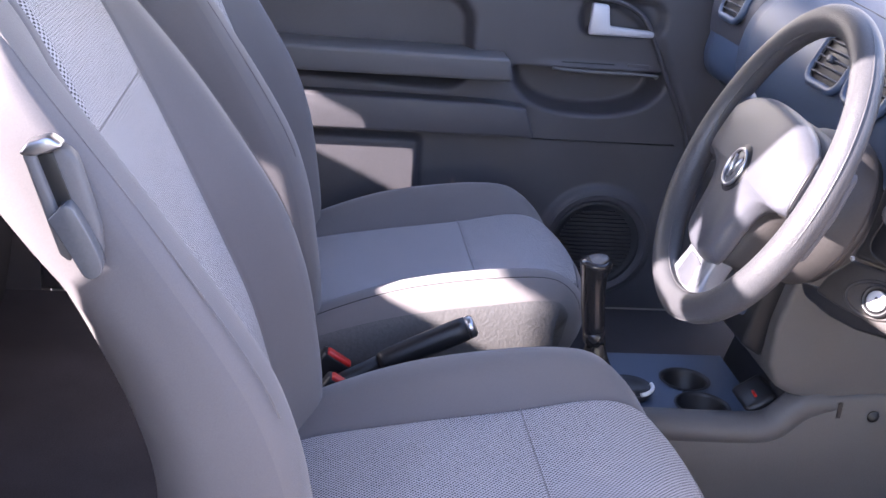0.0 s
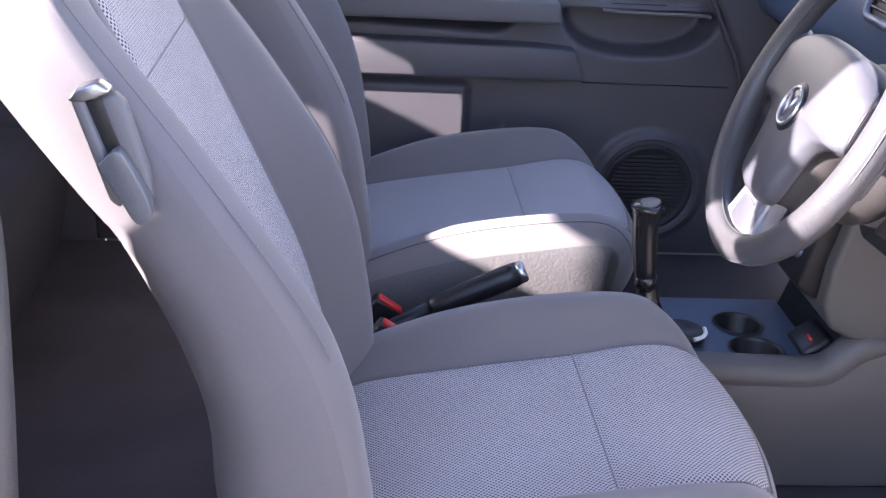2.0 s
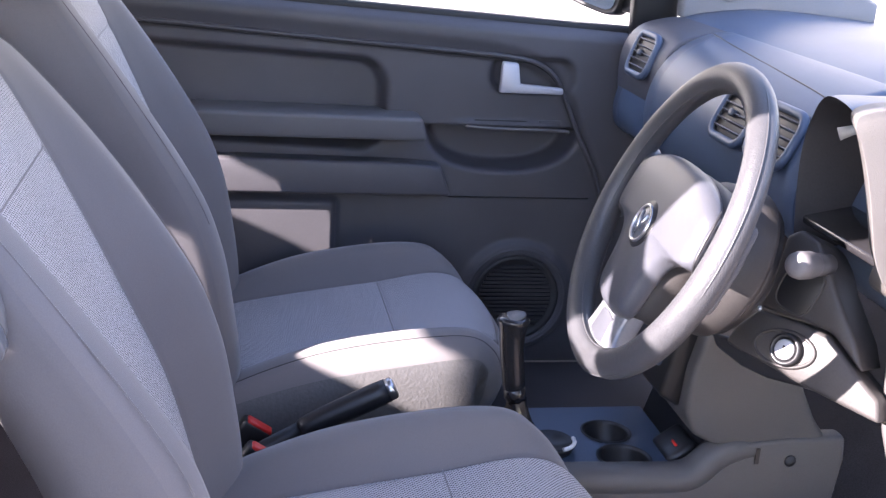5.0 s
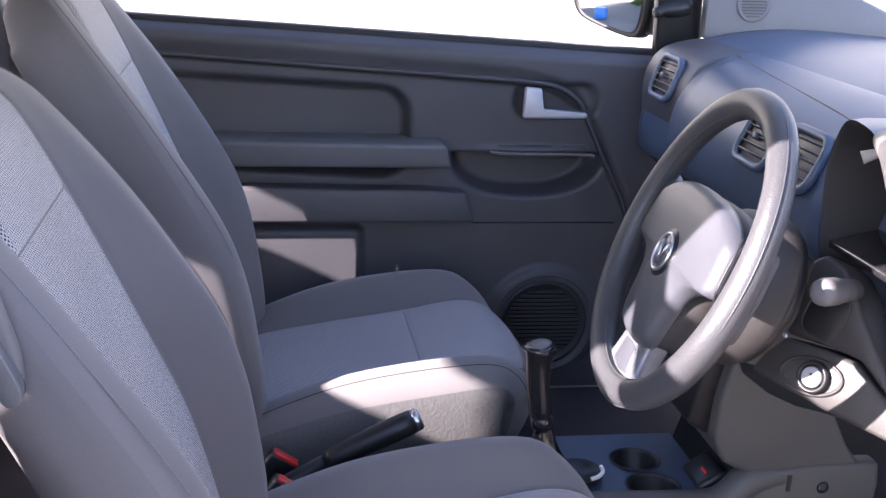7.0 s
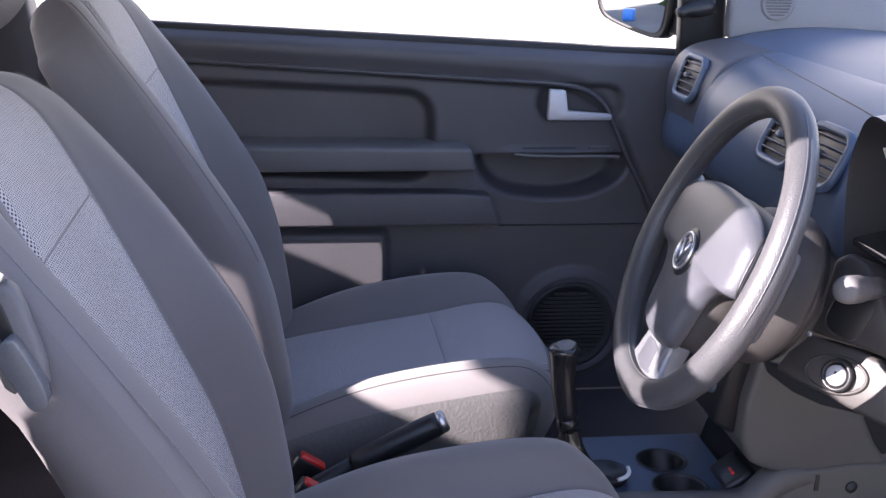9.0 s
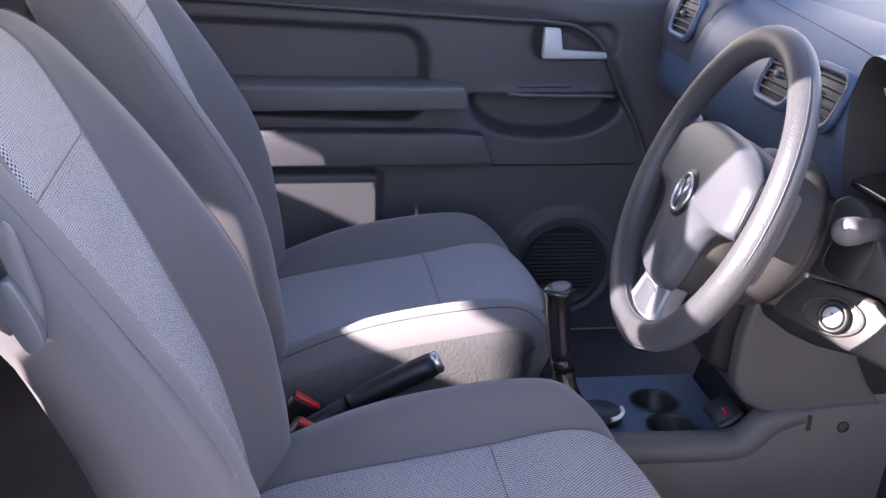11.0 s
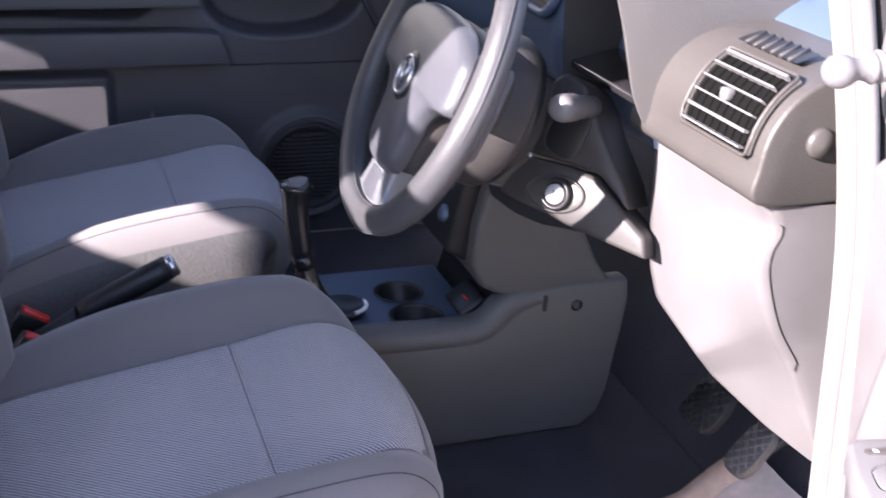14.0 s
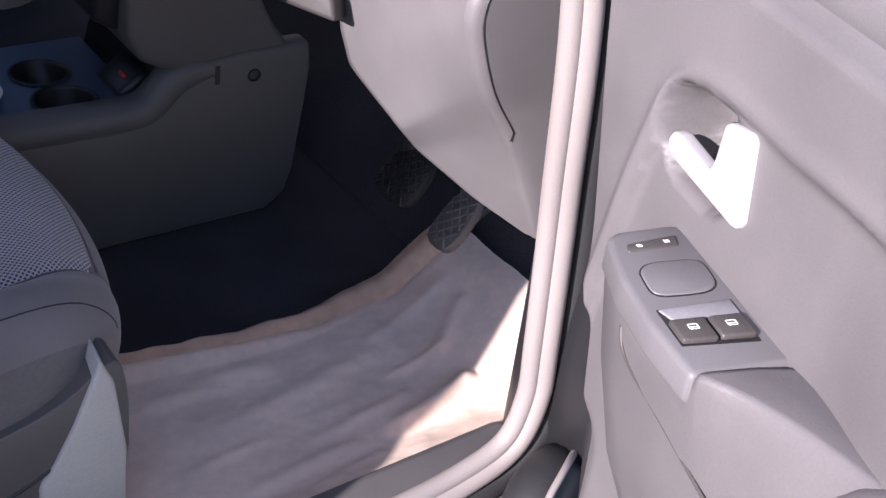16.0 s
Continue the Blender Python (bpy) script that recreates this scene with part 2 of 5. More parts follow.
def part(name, bm, material, parent=None, label="", sub=0, bevel=0.0, shadow=True):
    me = bpy.data.meshes.new(name)
    bm.to_mesh(me)
    bm.free()
    me.materials.append(material)
    ob = new(name, me)
    if parent is not None:
        ob.parent = parent
        if parent.type == "EMPTY":
            ob.matrix_parent_inverse = Matrix.Translation(-Vector(parent.location))
    if bevel:
        mod = ob.modifiers.new("bevel", "BEVEL")
        mod.width, mod.segments, mod.limit_method = bevel, 2, "ANGLE"
    if sub:
        mod = ob.modifiers.new("smooth", "SUBSURF")
        mod.levels = mod.render_levels = sub
    if label:
        tagged(ob, label)
    return ob


def structure(name, bm, material, label, category):
    ob = part(name, bm, material)
    return tagged(ob, label, category, kind="structure")

# ---- the place outside ----
structure("ground", box((400, 400, 0.2), pose(0, 0, -0.1)), ASPHALT, "grey asphalt ground under the parked car", "ground")
structure("wall_outside", box((16, 0.25, 3.2), pose(0, 4.2, 1.6)), RENDERWALL, "sunlit cream rendered wall beside the car", "wall")
# ---- car shell ----
FLOOR_Z = 0.36
structure("floor", prism_xy([(-1.9, -0.68), (0.85, -0.68), (0.85, 0.70), (-1.9, 0.70)], 0.30, FLOOR_Z), CARPET, "dark carpeted car floor", "car floor")
structure("firewall", prism_xz([(0.50, 0.362), (0.80, 0.62), (0.95, 1.05), (1.0, 1.05), (0.9, 0.362)], -0.68, 0.70), CARPET, "dark carpet on the bulkhead under the dashboard", "bulkhead")
structure("roof", prism_xz([(-1.76, 1.415), (-1.5, 1.435), (0.05, 1.45), (0.05, 1.49), (-1.5, 1.48), (-1.76, 1.45)], -0.644, 0.644, 0.008), PAINT, "silver roof panel of the car", "car roof")
structure("wall_left", prism_xz([(-2.0, 0.3), (-0.95, 0.3), (-0.95, 1.05), (-2.0, 1.02)], 0.70, 0.78), PLASTIC, "charcoal trim beside the rear seat", "side trim")
structure("wall_right", prism_xz([(-2.0, 0.3), (-0.9672, 0.3), (-0.9672, 1.206), (-0.988, 1.179), (-1.028, 1.139), (-1.078, 1.118), (-2.0, 1.1)], -0.8, -0.73), PLASTIC, "charcoal trim beside the rear seat", "side trim")
structure("wall_back", prism_xz([(-2.02, 0.3), (-1.92, 0.3), (-1.92, 0.98), (-2.02, 0.98)], -0.68, 0.70), PLASTIC, "charcoal tailgate trim", "tailgate")
bp = poly_prism([(-2.0, -0.74, 1.0), (-1.60, -0.74, 1.0), (-1.66, -0.70, 1.25), (-1.72, -0.64, 1.45), (-2.0, -0.64, 1.45)], [(-2.0, -0.60, 1.0), (-1.60, -0.54, 1.0), (-1.64, -0.352, 1.25), (-1.70, -0.352, 1.45), (-2.0, -0.47, 1.45)], 0.01)
structure("pillar_rear", bp, PAINT, "silver rear pillar beside the tailgate window", "pillar")
structure("pillar_rear_left", prism_xz([(-2.0, 1.0), (-1.60, 1.0), (-1.72, 1.45), (-2.0, 1.45)], 0.62, 0.74), PAINT, "silver rear pillar", "pillar")
# rear edge, outer and inner front edge, outer and inner side of the door post at each height
POST = [(0.36, -0.964, -0.642, -0.690, -0.905, -0.71), (0.70, -0.964, -0.642, -0.700, -0.905, -0.735), (0.808, -0.964, -0.642, -0.700, -0.902, -0.735), (0.816, -0.964, -0.642, -0.700, -0.868, -0.735), (0.86, -0.964, -0.642, -0.700, -0.866, -0.735), (0.94, -0.965, -0.644, -0.700, -0.844, -0.738), (1.04, -0.966, -0.652, -0.702, -0.815, -0.738), (1.12, -0.976, -0.680, -0.712, -0.800, -0.735), (1.2, -0.99, -0.748, -0.765, -0.776, -0.718), (1.27, -1.012, -0.850, -0.855, -0.728, -0.692), (1.32, -1.03, -0.918, -0.920, -0.688, -0.656), (1.435, -1.076, -0.97, -0.970, -0.640, -0.607)]
POST = POST[:3] + [tuple(r) for r in spl(POST[3:], 40)]
bp = grid_bm([[(x0 + 0.008, y0, z), (x1 - 0.008, y0, z), (x1, y0 + 0.008, z), (xi, y1 - 0.010, z), (xi - 0.010, y1, z), (x0 + 0.008, y1, z), (x0, y1 - 0.008, z), (x0, y0 + 0.008, z)] for z, x0, x1, xi, y0, y1 in POST], close_v=True, cap=True)
structure("pillar_centre", bp, PLASTIC_BROWN, "brownish grey door post beside the driver's seat", "door post")
bp = poly_prism([(-0.95, 0.70, 0.36), (-0.86, 0.70, 0.36), (-0.86, 0.70, 1.05), (-0.88, 0.58, 1.46), (-1.0, 0.58, 1.46), (-0.97, 0.70, 1.05)],
                [(-0.95, 0.78, 0.36), (-0.86, 0.78, 0.36), (-0.86, 0.78, 1.05), (-0.88, 0.64, 1.46), (-1.0, 0.64, 1.46), (-0.97, 0.78, 1.05)], 0.01)
structure("pillar_centre_left", bp, PLASTIC, "charcoal door post behind the passenger door", "door post")


post = prism_xz([(0.325, 1.05), (0.412, 1.05), (0.408, 1.21), (0.12, 1.46), (0.0, 1.46), (0.320, 1.18)], 0.668, 0.70, 0.006)
structure("pillar_front_left", post, BLACK, "black windscreen pillar beside the mirror", "windscreen pillar")
sill = prism_xz([(-0.75, 0.26), (0.36, 0.26), (0.36, 0.425), (-0.75, 0.425)], -0.80, -0.655, 0.015, 3)
structure("door_sill", sill, PLASTIC_LIGHT, "warm grey plastic sill plate of the door opening", "door sill")
post = poly_prism([(0.325, -0.82, 0.30), (0.45, -0.82, 0.30), (0.42, -0.80, 0.75), (0.36, -0.74, 1.10), (0.27, -0.74, 1.10), (0.315, -0.80, 0.75)],
                  [(0.335, -0.68, 0.30), (0.45, -0.68, 0.30), (0.42, -0.67, 0.75), (0.40, -0.66, 1.10), (0.29, -0.66, 1.10), (0.335, -0.67, 0.75)], 0.01)
# black puts the shade of the gap between seal and door into the post
structure("pillar_front_right", post, BLACK, "front door post behind the seal, blackened for the shaded gap", "door post")

SEAL_PTS = [(0.175, -0.72, 1.30), (0.234, -0.735, 1.14), (0.277, -0.745, 0.95), (0.300, -0.745, 0.76), (0.316, -0.745, 0.60), (0.320, -0.745, 0.53), (0.302, -0.745, 0.475), (0.25, -0.745, 0.45), (0.15, -0.745, 0.44), (-0.10, -0.745, 0.438), (-0.5, -0.745, 0.438)]
BACK_PTS = [(-0.5, -0.745, 0.438), (-0.56, -0.765, 0.455), (-0.625, -0.790, 0.52), (-0.664, -0.812, 0.62), (-0.669, -0.812, 0.84), (-0.671, -0.806, 0.94), (-0.678, -0.790, 1.03), (-0.696, -0.776, 1.12), (-0.760, -0.760, 1.21), (-0.878, -0.690, 1.30), (-0.985, -0.625, 1.42)]
seal = thing("door_seal", (0, -0.745, 0.43), "grey rubber seal round the open driver's door frame", "door seal")
def beside(path, out, side):
    """The same run moved outwards in its own upright plane, and sideways."""
    p = np.array(path)
    t = np.gradient(p, axis=0)
    t /= np.linalg.norm(t, axis=1)[:, None]
    return p + out * np.stack([-t[:, 2], 0 * t[:, 0], t[:, 0]], 1) + np.array((0, side, 0))


run = spl(SEAL_PTS, 90)
part("front_strip", tube(beside(run, -0.0055, 0.003), 0.0100, 14, up=(0, 1, 0)), SEAL, seal)
part("rear_strip", tube(spl(BACK_PTS, 50), 0.0115, 12, up=(0, 1, 0)), SEAL, seal)
part("lip", tube(beside(run, -0.017, 0.010), 0.0095, 12, up=(0, 1, 0)), SEAL, seal)
# added dark strip that draws the shadowed gap between seal and door
part("gap_shade_strip", tube(beside(run, 0.020, 0.006), 0.015, 12, up=(0, 1, 0)), RUBBER, seal, "added black strip for the shaded gap beside the seal")
# ---- seats ----
CUSHION = [(-0.47, 0.545), (-0.42, 0.568), (-0.30, 0.590), (-0.17, 0.610), (-0.08, 0.628), (-0.025, 0.626), (0.018, 0.600), (0.032, 0.555), (0.016, 0.505), (-0.006, 0.455)]
CUSHION_H = [0.010, 0.022, 0.046, 0.050, 0.036, 0.018, 0.008, 0.004, 0.0, 0.0]
BACK = [(-0.455, 0.52), (-0.462, 0.60), (-0.480, 0.682), (-0.505, 0.767), (-0.540, 0.850), (-0.604, 0.993), (-0.660, 1.110), (-0.686, 1.150), (-0.708, 1.168), (-0.730, 1.173)]
BACK_H = [0.040, 0.050, 0.058, 0.066, 0.066, 0.040, 0.012, 0.004, 0.002, 0.0]



class Pad:
    """A padded surface over a side profile, raised at both sides."""

    def __init__(self, path, height, forward, round=0.0, n=90):
        self.round = round
        both = spl([(*p, h) for p, h in zip(path, height)], n)
        self.p, self.h = both[:, :2], both[:, 2]
        t = np.gradient(self.p, axis=0)
        t /= np.linalg.norm(t, axis=1)[:, None]
        self.n = np.stack([t[:, 1], -t[:, 0]], 1) if forward else np.stack([-t[:, 1], t[:, 0]], 1)
        self.length = np.r_[0, np.cumsum(np.linalg.norm(np.diff(self.p, axis=0), axis=1))]

    def at(self, i, v, d, y0, back=None):
        x, z = self.p[i] + (self.n[i] if back is None or d > 0 else back) * d
        x -= self.round * (v / 0.262) ** 2 * sstep((i / len(self.p) - 0.40) / 0.40)
        return (x, y0 + v, z)


def bolster(v, h):
    return h * sstep((abs(v) - 0.145) / 0.062)


def ring(h, deep, kind, q=0.0):
    """Half a cross-section, from the middle outwards: (across, out of the profile)."""
    top = [(v, bolster(v, h) - 0.004 * math.exp(-((v - 0.151) / 0.0035) ** 2)) for v in sorted([*np.linspace(0, 0.215, 23), 0.145, 0.148, 0.151, 0.154, 0.157])]
    if kind == "cushion":
        return top + [(0.230, h * 0.97 - 0.001), (0.243, h * 0.85 - 0.006), (0.254, h * 0.6 - 0.018), (0.260, h * 0.3 - 0.036), (0.262, -0.06), (0.260, -0.085), (0.250, -deep)]
    w = -deep
    return top + [(0.235 + 0.008 * q, h * 0.97 - 0.001), (0.248 + 0.005 * q, h * 0.90 - 0.003), (0.256 + 0.003 * q, h * 0.80 - 0.006), (0.2605, h * 0.62 - 0.008 + w * 0.12), (0.2625, h * 0.36 - 0.012 + w * 0.25), (0.2635, h * 0.1 + w * 0.65), (0.262, w), (0.253, w - 0.018 + 0.006 * q), (0.234, w - 0.034 + 0.014 * q), (0.20, w - 0.046 + 0.022 * q), (0.12, w - 0.055 + 0.026 * q), (0.0, w - 0.058 + 0.027 * q)]


DEPTH = spl([(0.50, 0.055), (0.60, 0.050), (0.68, 0.040), (0.76, 0.022), (0.86, 0.012), (0.93, 0.024), (0.98, 0.038), (1.05, 0.054), (1.12, 0.066), (1.20, 0.066)], 60).T


def pad_bm(pad, y0, width, deep, kind):
    rows = []
    for i in range(len(pad.p)):
        w = width(i / (len(pad.p) - 1))
        half = ring(pad.h[i], deep if kind == "cushion" else np.interp(pad.p[i][1], *DEPTH), kind, sstep((pad.p[i][1] - 0.86) / 0.10))
        back = None
        if kind == "back":  # the rear closes in a round over the top
            u = max(0.0, 1 - (pad.length[-1] - pad.length[i]) / 0.085)
            half = [(v * (1 - 0.10 * u ** 3), d if d > 0 else d * math.sqrt(max(0.0, 1 - u * u * 0.998))) for v, d in half]
            k = sstep((i / len(pad.p) - 0.70) / 0.15)
            back = pad.n[i] * (1 - k) + pad.n[int(len(pad.p) * 0.70)] * k
        loop = [pad.at(i, v * w, d, y0, back) for v, d in half]
        loop += [pad.at(i, -v * w, d, y0, back) for v, d in half[::-1] if v > 0]
        rows.append(loop)
    return grid_bm(rows, close_v=True, cap=True)


def panel_bm(pad, y0, width, i0, i1, half=0.150, lift=0.0035):
    """A cloth panel that lies on the pad between two stations, with tucked-in edges and UVs in metres."""
    rows, uvs = [], []
    idx = np.linspace(i0, i1, 46)
    vs = np.r_[np.linspace(-half, -half + 0.012, 5), np.linspace(-half + 0.02, half - 0.02, 22), np.linspace(half - 0.012, half, 5)]
    for s in idx:
        i = min(int(s), len(pad.p) - 2)
        f = s - i
        p, n = pad.p[i] * (1 - f) + pad.p[i + 1] * f, pad.n[i] * (1 - f) + pad.n[i + 1] * f
        h = pad.h[i] * (1 - f) + pad.h[i + 1] * f
        ln = pad.length[i] * (1 - f) + pad.length[i + 1] * f
        w = width(s / (len(pad.p) - 1))
        row = []
        for v in vs:
            e, ends = half - abs(v), min(ln - pad.length[i0], pad.length[i1] - ln)
            d = bolster(v, h) + lift * sstep(e / 0.010) * (0.15 + 0.85 * sstep(ends / 0.007)) - 0.0010 * (1 - sstep(e / 0.004))
            x, z = p + n * d
            x -= pad.round * (v / 0.262) ** 2 * sstep((s / len(pad.p) - 0.40) / 0.40)
            row.append((x, y0 + v * w, z))
        across = np.r_[0, np.cumsum(np.linalg.norm(np.diff(np.array(row), axis=0), axis=1))]
        across -= across.mean()
        uvr = [(ln, c) for c in across]
        rows.append(row), uvs.append(uvr)
    return grid_bm(rows, uv=uvs)


def seam_line(pad, y0, width, i, half=0.150):
    return [pad.at(i, v * width(i / (len(pad.p) - 1)), bolster(v, pad.h[i]) + 0.0006, y0) for v in np.linspace(-half, half, 20)]


def stitch(pad, y0, v, h_of, i0, i1, width, out=0.001):
    return [pad.at(i, v * width(i / (len(pad.p) - 1)), h_of(pad.h[i]) + out, y0) for i in range(i0, i1, 2)]


def vinyl_sides(ob, rows, vinyl):
    """Gives the strips of a pad beyond its edge seams to a second material."""
    ob.data.materials.append(vinyl)
    faces = ob.data.polygons
    across = (len(faces) - 2) // (rows - 1)
    for q, f in enumerate(faces):
        f.material_index = int(30 <= q % across < across - 30)


def car_seat(name, y0, outer, label, tall, wide=1.0):
    """outer: the side towards the door, +1 or -1."""
    seat = thing(name, (-0.2, y0, FLOOR_Z), label, "car seat", "front seats")
    cu = Pad(CUSHION, CUSHION_H, False, 0.085)
    ba = Pad([(x, 0.52 + (z - 0.52) * tall) for x, z in BACK], BACK_H, True)
    dz = (tall - 1) * 0.65
    wc = lambda s: 1.0 - 0.17 * sstep((s - 0.34) / 0.56)
    wb = lambda s: wide - 0.03 * sstep((0.2 - s) / 0.2) - 0.28 * sstep((s - 0.50) / 0.50)
    body = part("cushion", pad_bm(cu, y0, wc, 0.11, "cushion"), FABRIC, seat, "grey cloth cushion with grained vinyl sides")
    vinyl_sides(body, len(cu.p), CUSHION_VINYL)
    n = len(cu.p)
    tee, end = int(n * 0.335), int(n * 0.635)
    part("cushion_insert", panel_bm(cu, y0, wc, 2, tee), MESH, seat, "grey spacer mesh cloth")
    part("cushion_insert", panel_bm(cu, y0, wc, tee, end), MESH, seat, "grey spacer mesh cloth")
    part("seam", tube(seam_line(cu, y0, wc, tee), 0.0010, 8, up=(1, 0, 0)), FABRIC, seat)
    part("seam", tube(seam_line(cu, y0, wc, end), 0.0012, 8, up=(1, 0, 0)), FABRIC, seat)
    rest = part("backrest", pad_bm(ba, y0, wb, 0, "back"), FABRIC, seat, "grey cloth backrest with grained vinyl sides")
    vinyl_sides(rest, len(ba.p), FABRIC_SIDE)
    mid = int(n * 0.590)
    part("backrest_insert", panel_bm(ba, y0, wb, 14, mid, 0.134), MESH, seat, "grey spacer mesh cloth")
    part("backrest_insert", panel_bm(ba, y0, wb, mid, n - 11, 0.134), MESH, seat, "grey spacer mesh cloth")
    for sgn in (-1, 1):
        part("seam", tube(stitch(ba, y0, sgn * 0.2440, lambda h: h * 0.965 - 0.001, 34, 79, wb, 0.0), 0.0008, 6), FABRIC, seat, "stitched seam along the backrest's edge")
        part("piping", tube(stitch(cu, y0, sgn * 0.232, lambda h: h * 0.955 - 0.002, 4, 62, wc, 0.0002), 0.0007, 6), FABRIC_DARK, seat)
    part("seam", tube(seam_line(ba, y0, wb, mid, 0.134), 0.0012, 8, up=(1, 0, 0)), FABRIC, seat)
    # headrest
    head = spl([(-0.700, 1.188), (-0.664, 1.225), (-0.668, 1.30), (-0.700, 1.36), (-0.750, 1.368), (-0.780, 1.31), (-0.772, 1.23), (-0.738, 1.188)], 28)
    rows = []
    for v, k in ((-0.142, 0.0), (-0.140, 0.48), (-0.132, 0.76), (-0.115, 0.91), (-0.06, 0.99), (0, 1.0), (0.06, 0.99), (0.115, 0.91), (0.132, 0.76), (0.140, 0.48), (0.142, 0.0)):
        c = head.mean(0)
        rows.append([(*(c + (q - c) * k).tolist(), v) for q in head])
    hb = grid_bm([[(x, y0 + v, z) for x, z, v in row] for row in rows], close_v=True)
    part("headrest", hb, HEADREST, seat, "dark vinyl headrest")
    for sgn in (-1, 1):
        part("headrest_post", tube([(-0.722, y0 + sgn * 0.07, 1.15 + dz), (-0.730, y0 + sgn * 0.07, 1.23)], 0.006, 10), CHROME, seat, "chrome post")
        part("post_sleeve", lathe([(0.0, 0), (0.017, 0), (0.016, 0.008), (0.010, 0.012), (0.0, 0.012)], pose(-0.722, y0 + sgn * 0.07, 1.166 + dz, 0, -12, 0), 16), BLACK, seat, "black post sleeve")
    # plastic skirt, base and rail
    yo = y0 + outer * 0.262
    skirt = [tuple(p) for p in spl([(-0.53, 0.535), (-0.40, 0.545), (-0.25, 0.560), (-0.13, 0.580), (-0.080, 0.598), (-0.050, 0.620), (-0.036, 0.612), (-0.032, 0.56), (-0.040, 0.49), (-0.08, 0.435), (-0.30, 0.425), (-0.53, 0.43)], 48)]
    part("side_trim", poly_prism([(x, yo + outer * 0.007, z) for x, z in skirt], [(x, yo - outer * 0.028, z) for x, z in skirt], 0.007, 3), PLASTIC_CONSOLE, seat, "dark grey plastic side trim")
    part("trim_groove", tube([(x, yo + outer * 0.0065, z) for x, z in spl([(-0.50, 0.485), (-0.30, 0.490), (-0.15, 0.510), (-0.06, 0.548)], 20)], 0.0022, 6), BLACK, seat)
    shoe = [(-0.055, 0.628), (-0.044, 0.602), (-0.036, 0.525), (-0.040, 0.43), (-0.115, 0.43), (-0.110, 0.517), (-0.098, 0.533), (-0.079, 0.570)]
    part("front_shoe", poly_prism([(x, yo + outer * 0.011, z) for x, z in shoe], [(x + 0.004, yo - outer * 0.03, z) for x, z in shoe], 0.004, 3), SHOE, seat, "pale grey trim corner")
    part("base", prism_xz([(-0.50, 0.38), (-0.06, 0.38), (-0.03, 0.47), (-0.50, 0.47)], y0 - 0.215, y0 + 0.215, 0.01), BLACK, seat, "black seat frame")
    for sgn in (-1, 1):
        part("rail", box((0.46, 0.045, 0.03), pose(-0.30, y0 + sgn * 0.19, FLOOR_Z + 0.015), 0.004), BLACK, seat, "black steel seat rail")
    # height lever along the outer side
    lev = spl([(-0.46, 0.572), (-0.34, 0.590), (-0.24, 0.622), (-0.165, 0.648), (-0.145, 0.655), (-0.139, 0.648), (-0.143, 0.639), (-0.18, 0.628), (-0.22, 0.612), (-0.29, 0.565), (-0.36, 0.535), (-0.46, 0.525)], 48)
    if outer < 0:
        part("height_lever", poly_prism([(x, yo + outer * 0.026, z) for x, z in lev], [(x, yo + outer * 0.005, z) for x, z in lev], 0.005, 3), SHOE, seat, "pale grey plastic height lever")
    # fold-forward handle on the outer side of the backrest
    yh = y0 + outer * 0.262

    def hp(pts, w0, w1, bevel):
        return poly_prism([(x, yh + outer * w1, z) for x, z in pts], [(x, yh + outer * w0, z) for x, z in pts], bevel, 3)

    h1 = part("tilt_handle", hp([(-0.636, 1.046), (-0.622, 1.052), (-0.613, 1.044), (-0.597, 0.988), (-0.596, 0.966), (-0.604, 0.958), (-0.613, 0.966)], -0.006, 0.012, 0.005), PLASTIC_MID, seat, "grey seat tilt handle")
    part("rail", hp([(-0.650, 1.048), (-0.642, 1.050), (-0.616, 0.975), (-0.618, 0.964), (-0.626, 0.970)], -0.004, 0.020, 0.003), PLASTIC_MID, h1, "raised rear edge of the handle")
    part("slot", hp([(-0.641, 1.045), (-0.629, 1.048), (-0.613, 1.000), (-0.624, 0.993)], 0.009, 0.0132, 0.001), BLACK, h1, "black finger slot")
    grip = spl([(-0.632, 1.000), (-0.620, 1.012), (-0.612, 1.006), (-0.598, 0.978), (-0.594, 0.962), (-0.599, 0.955), (-0.607, 0.956), (-0.615, 0.970), (-0.632, 1.000)], 24)[:-1]
    part("grip", hp([tuple(p) for p in grip], 0.008, 0.027, 0.006), GUNMETAL, h1, "satin grey grip")
    part("cap", hp([(-0.652, 1.047), (-0.646, 1.056), (-0.630, 1.062), (-0.620, 1.055), (-0.631, 1.050), (-0.641, 1.046)], 0.004, 0.022, 0.003), CHROME, h1, "bright metal end cap")
    return seat


car_seat("driver_seat", -0.35, -1, "grey cloth driver's seat with mesh inserts, worn and clean", 0.957)
car_seat("passenger_seat", 0.35, 1, "grey cloth front passenger seat with mesh inserts", 1.03, 0.965)

rear = thing("rear_seat", (-1.4, 0, FLOOR_Z), "dark grey cloth rear bench seat", "car seat")
rc = spl([(-1.55, 0.58), (-1.30, 0.60), (-1.08, 0.615), (-1.0, 0.60), (-0.975, 0.55), (-0.985, 0.46), (-1.0, 0.38)], 26)
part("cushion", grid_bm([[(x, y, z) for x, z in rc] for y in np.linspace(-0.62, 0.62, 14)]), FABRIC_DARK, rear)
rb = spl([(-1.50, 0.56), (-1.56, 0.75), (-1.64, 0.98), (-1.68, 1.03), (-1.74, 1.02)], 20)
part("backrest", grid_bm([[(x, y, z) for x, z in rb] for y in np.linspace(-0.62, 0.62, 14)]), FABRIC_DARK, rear)
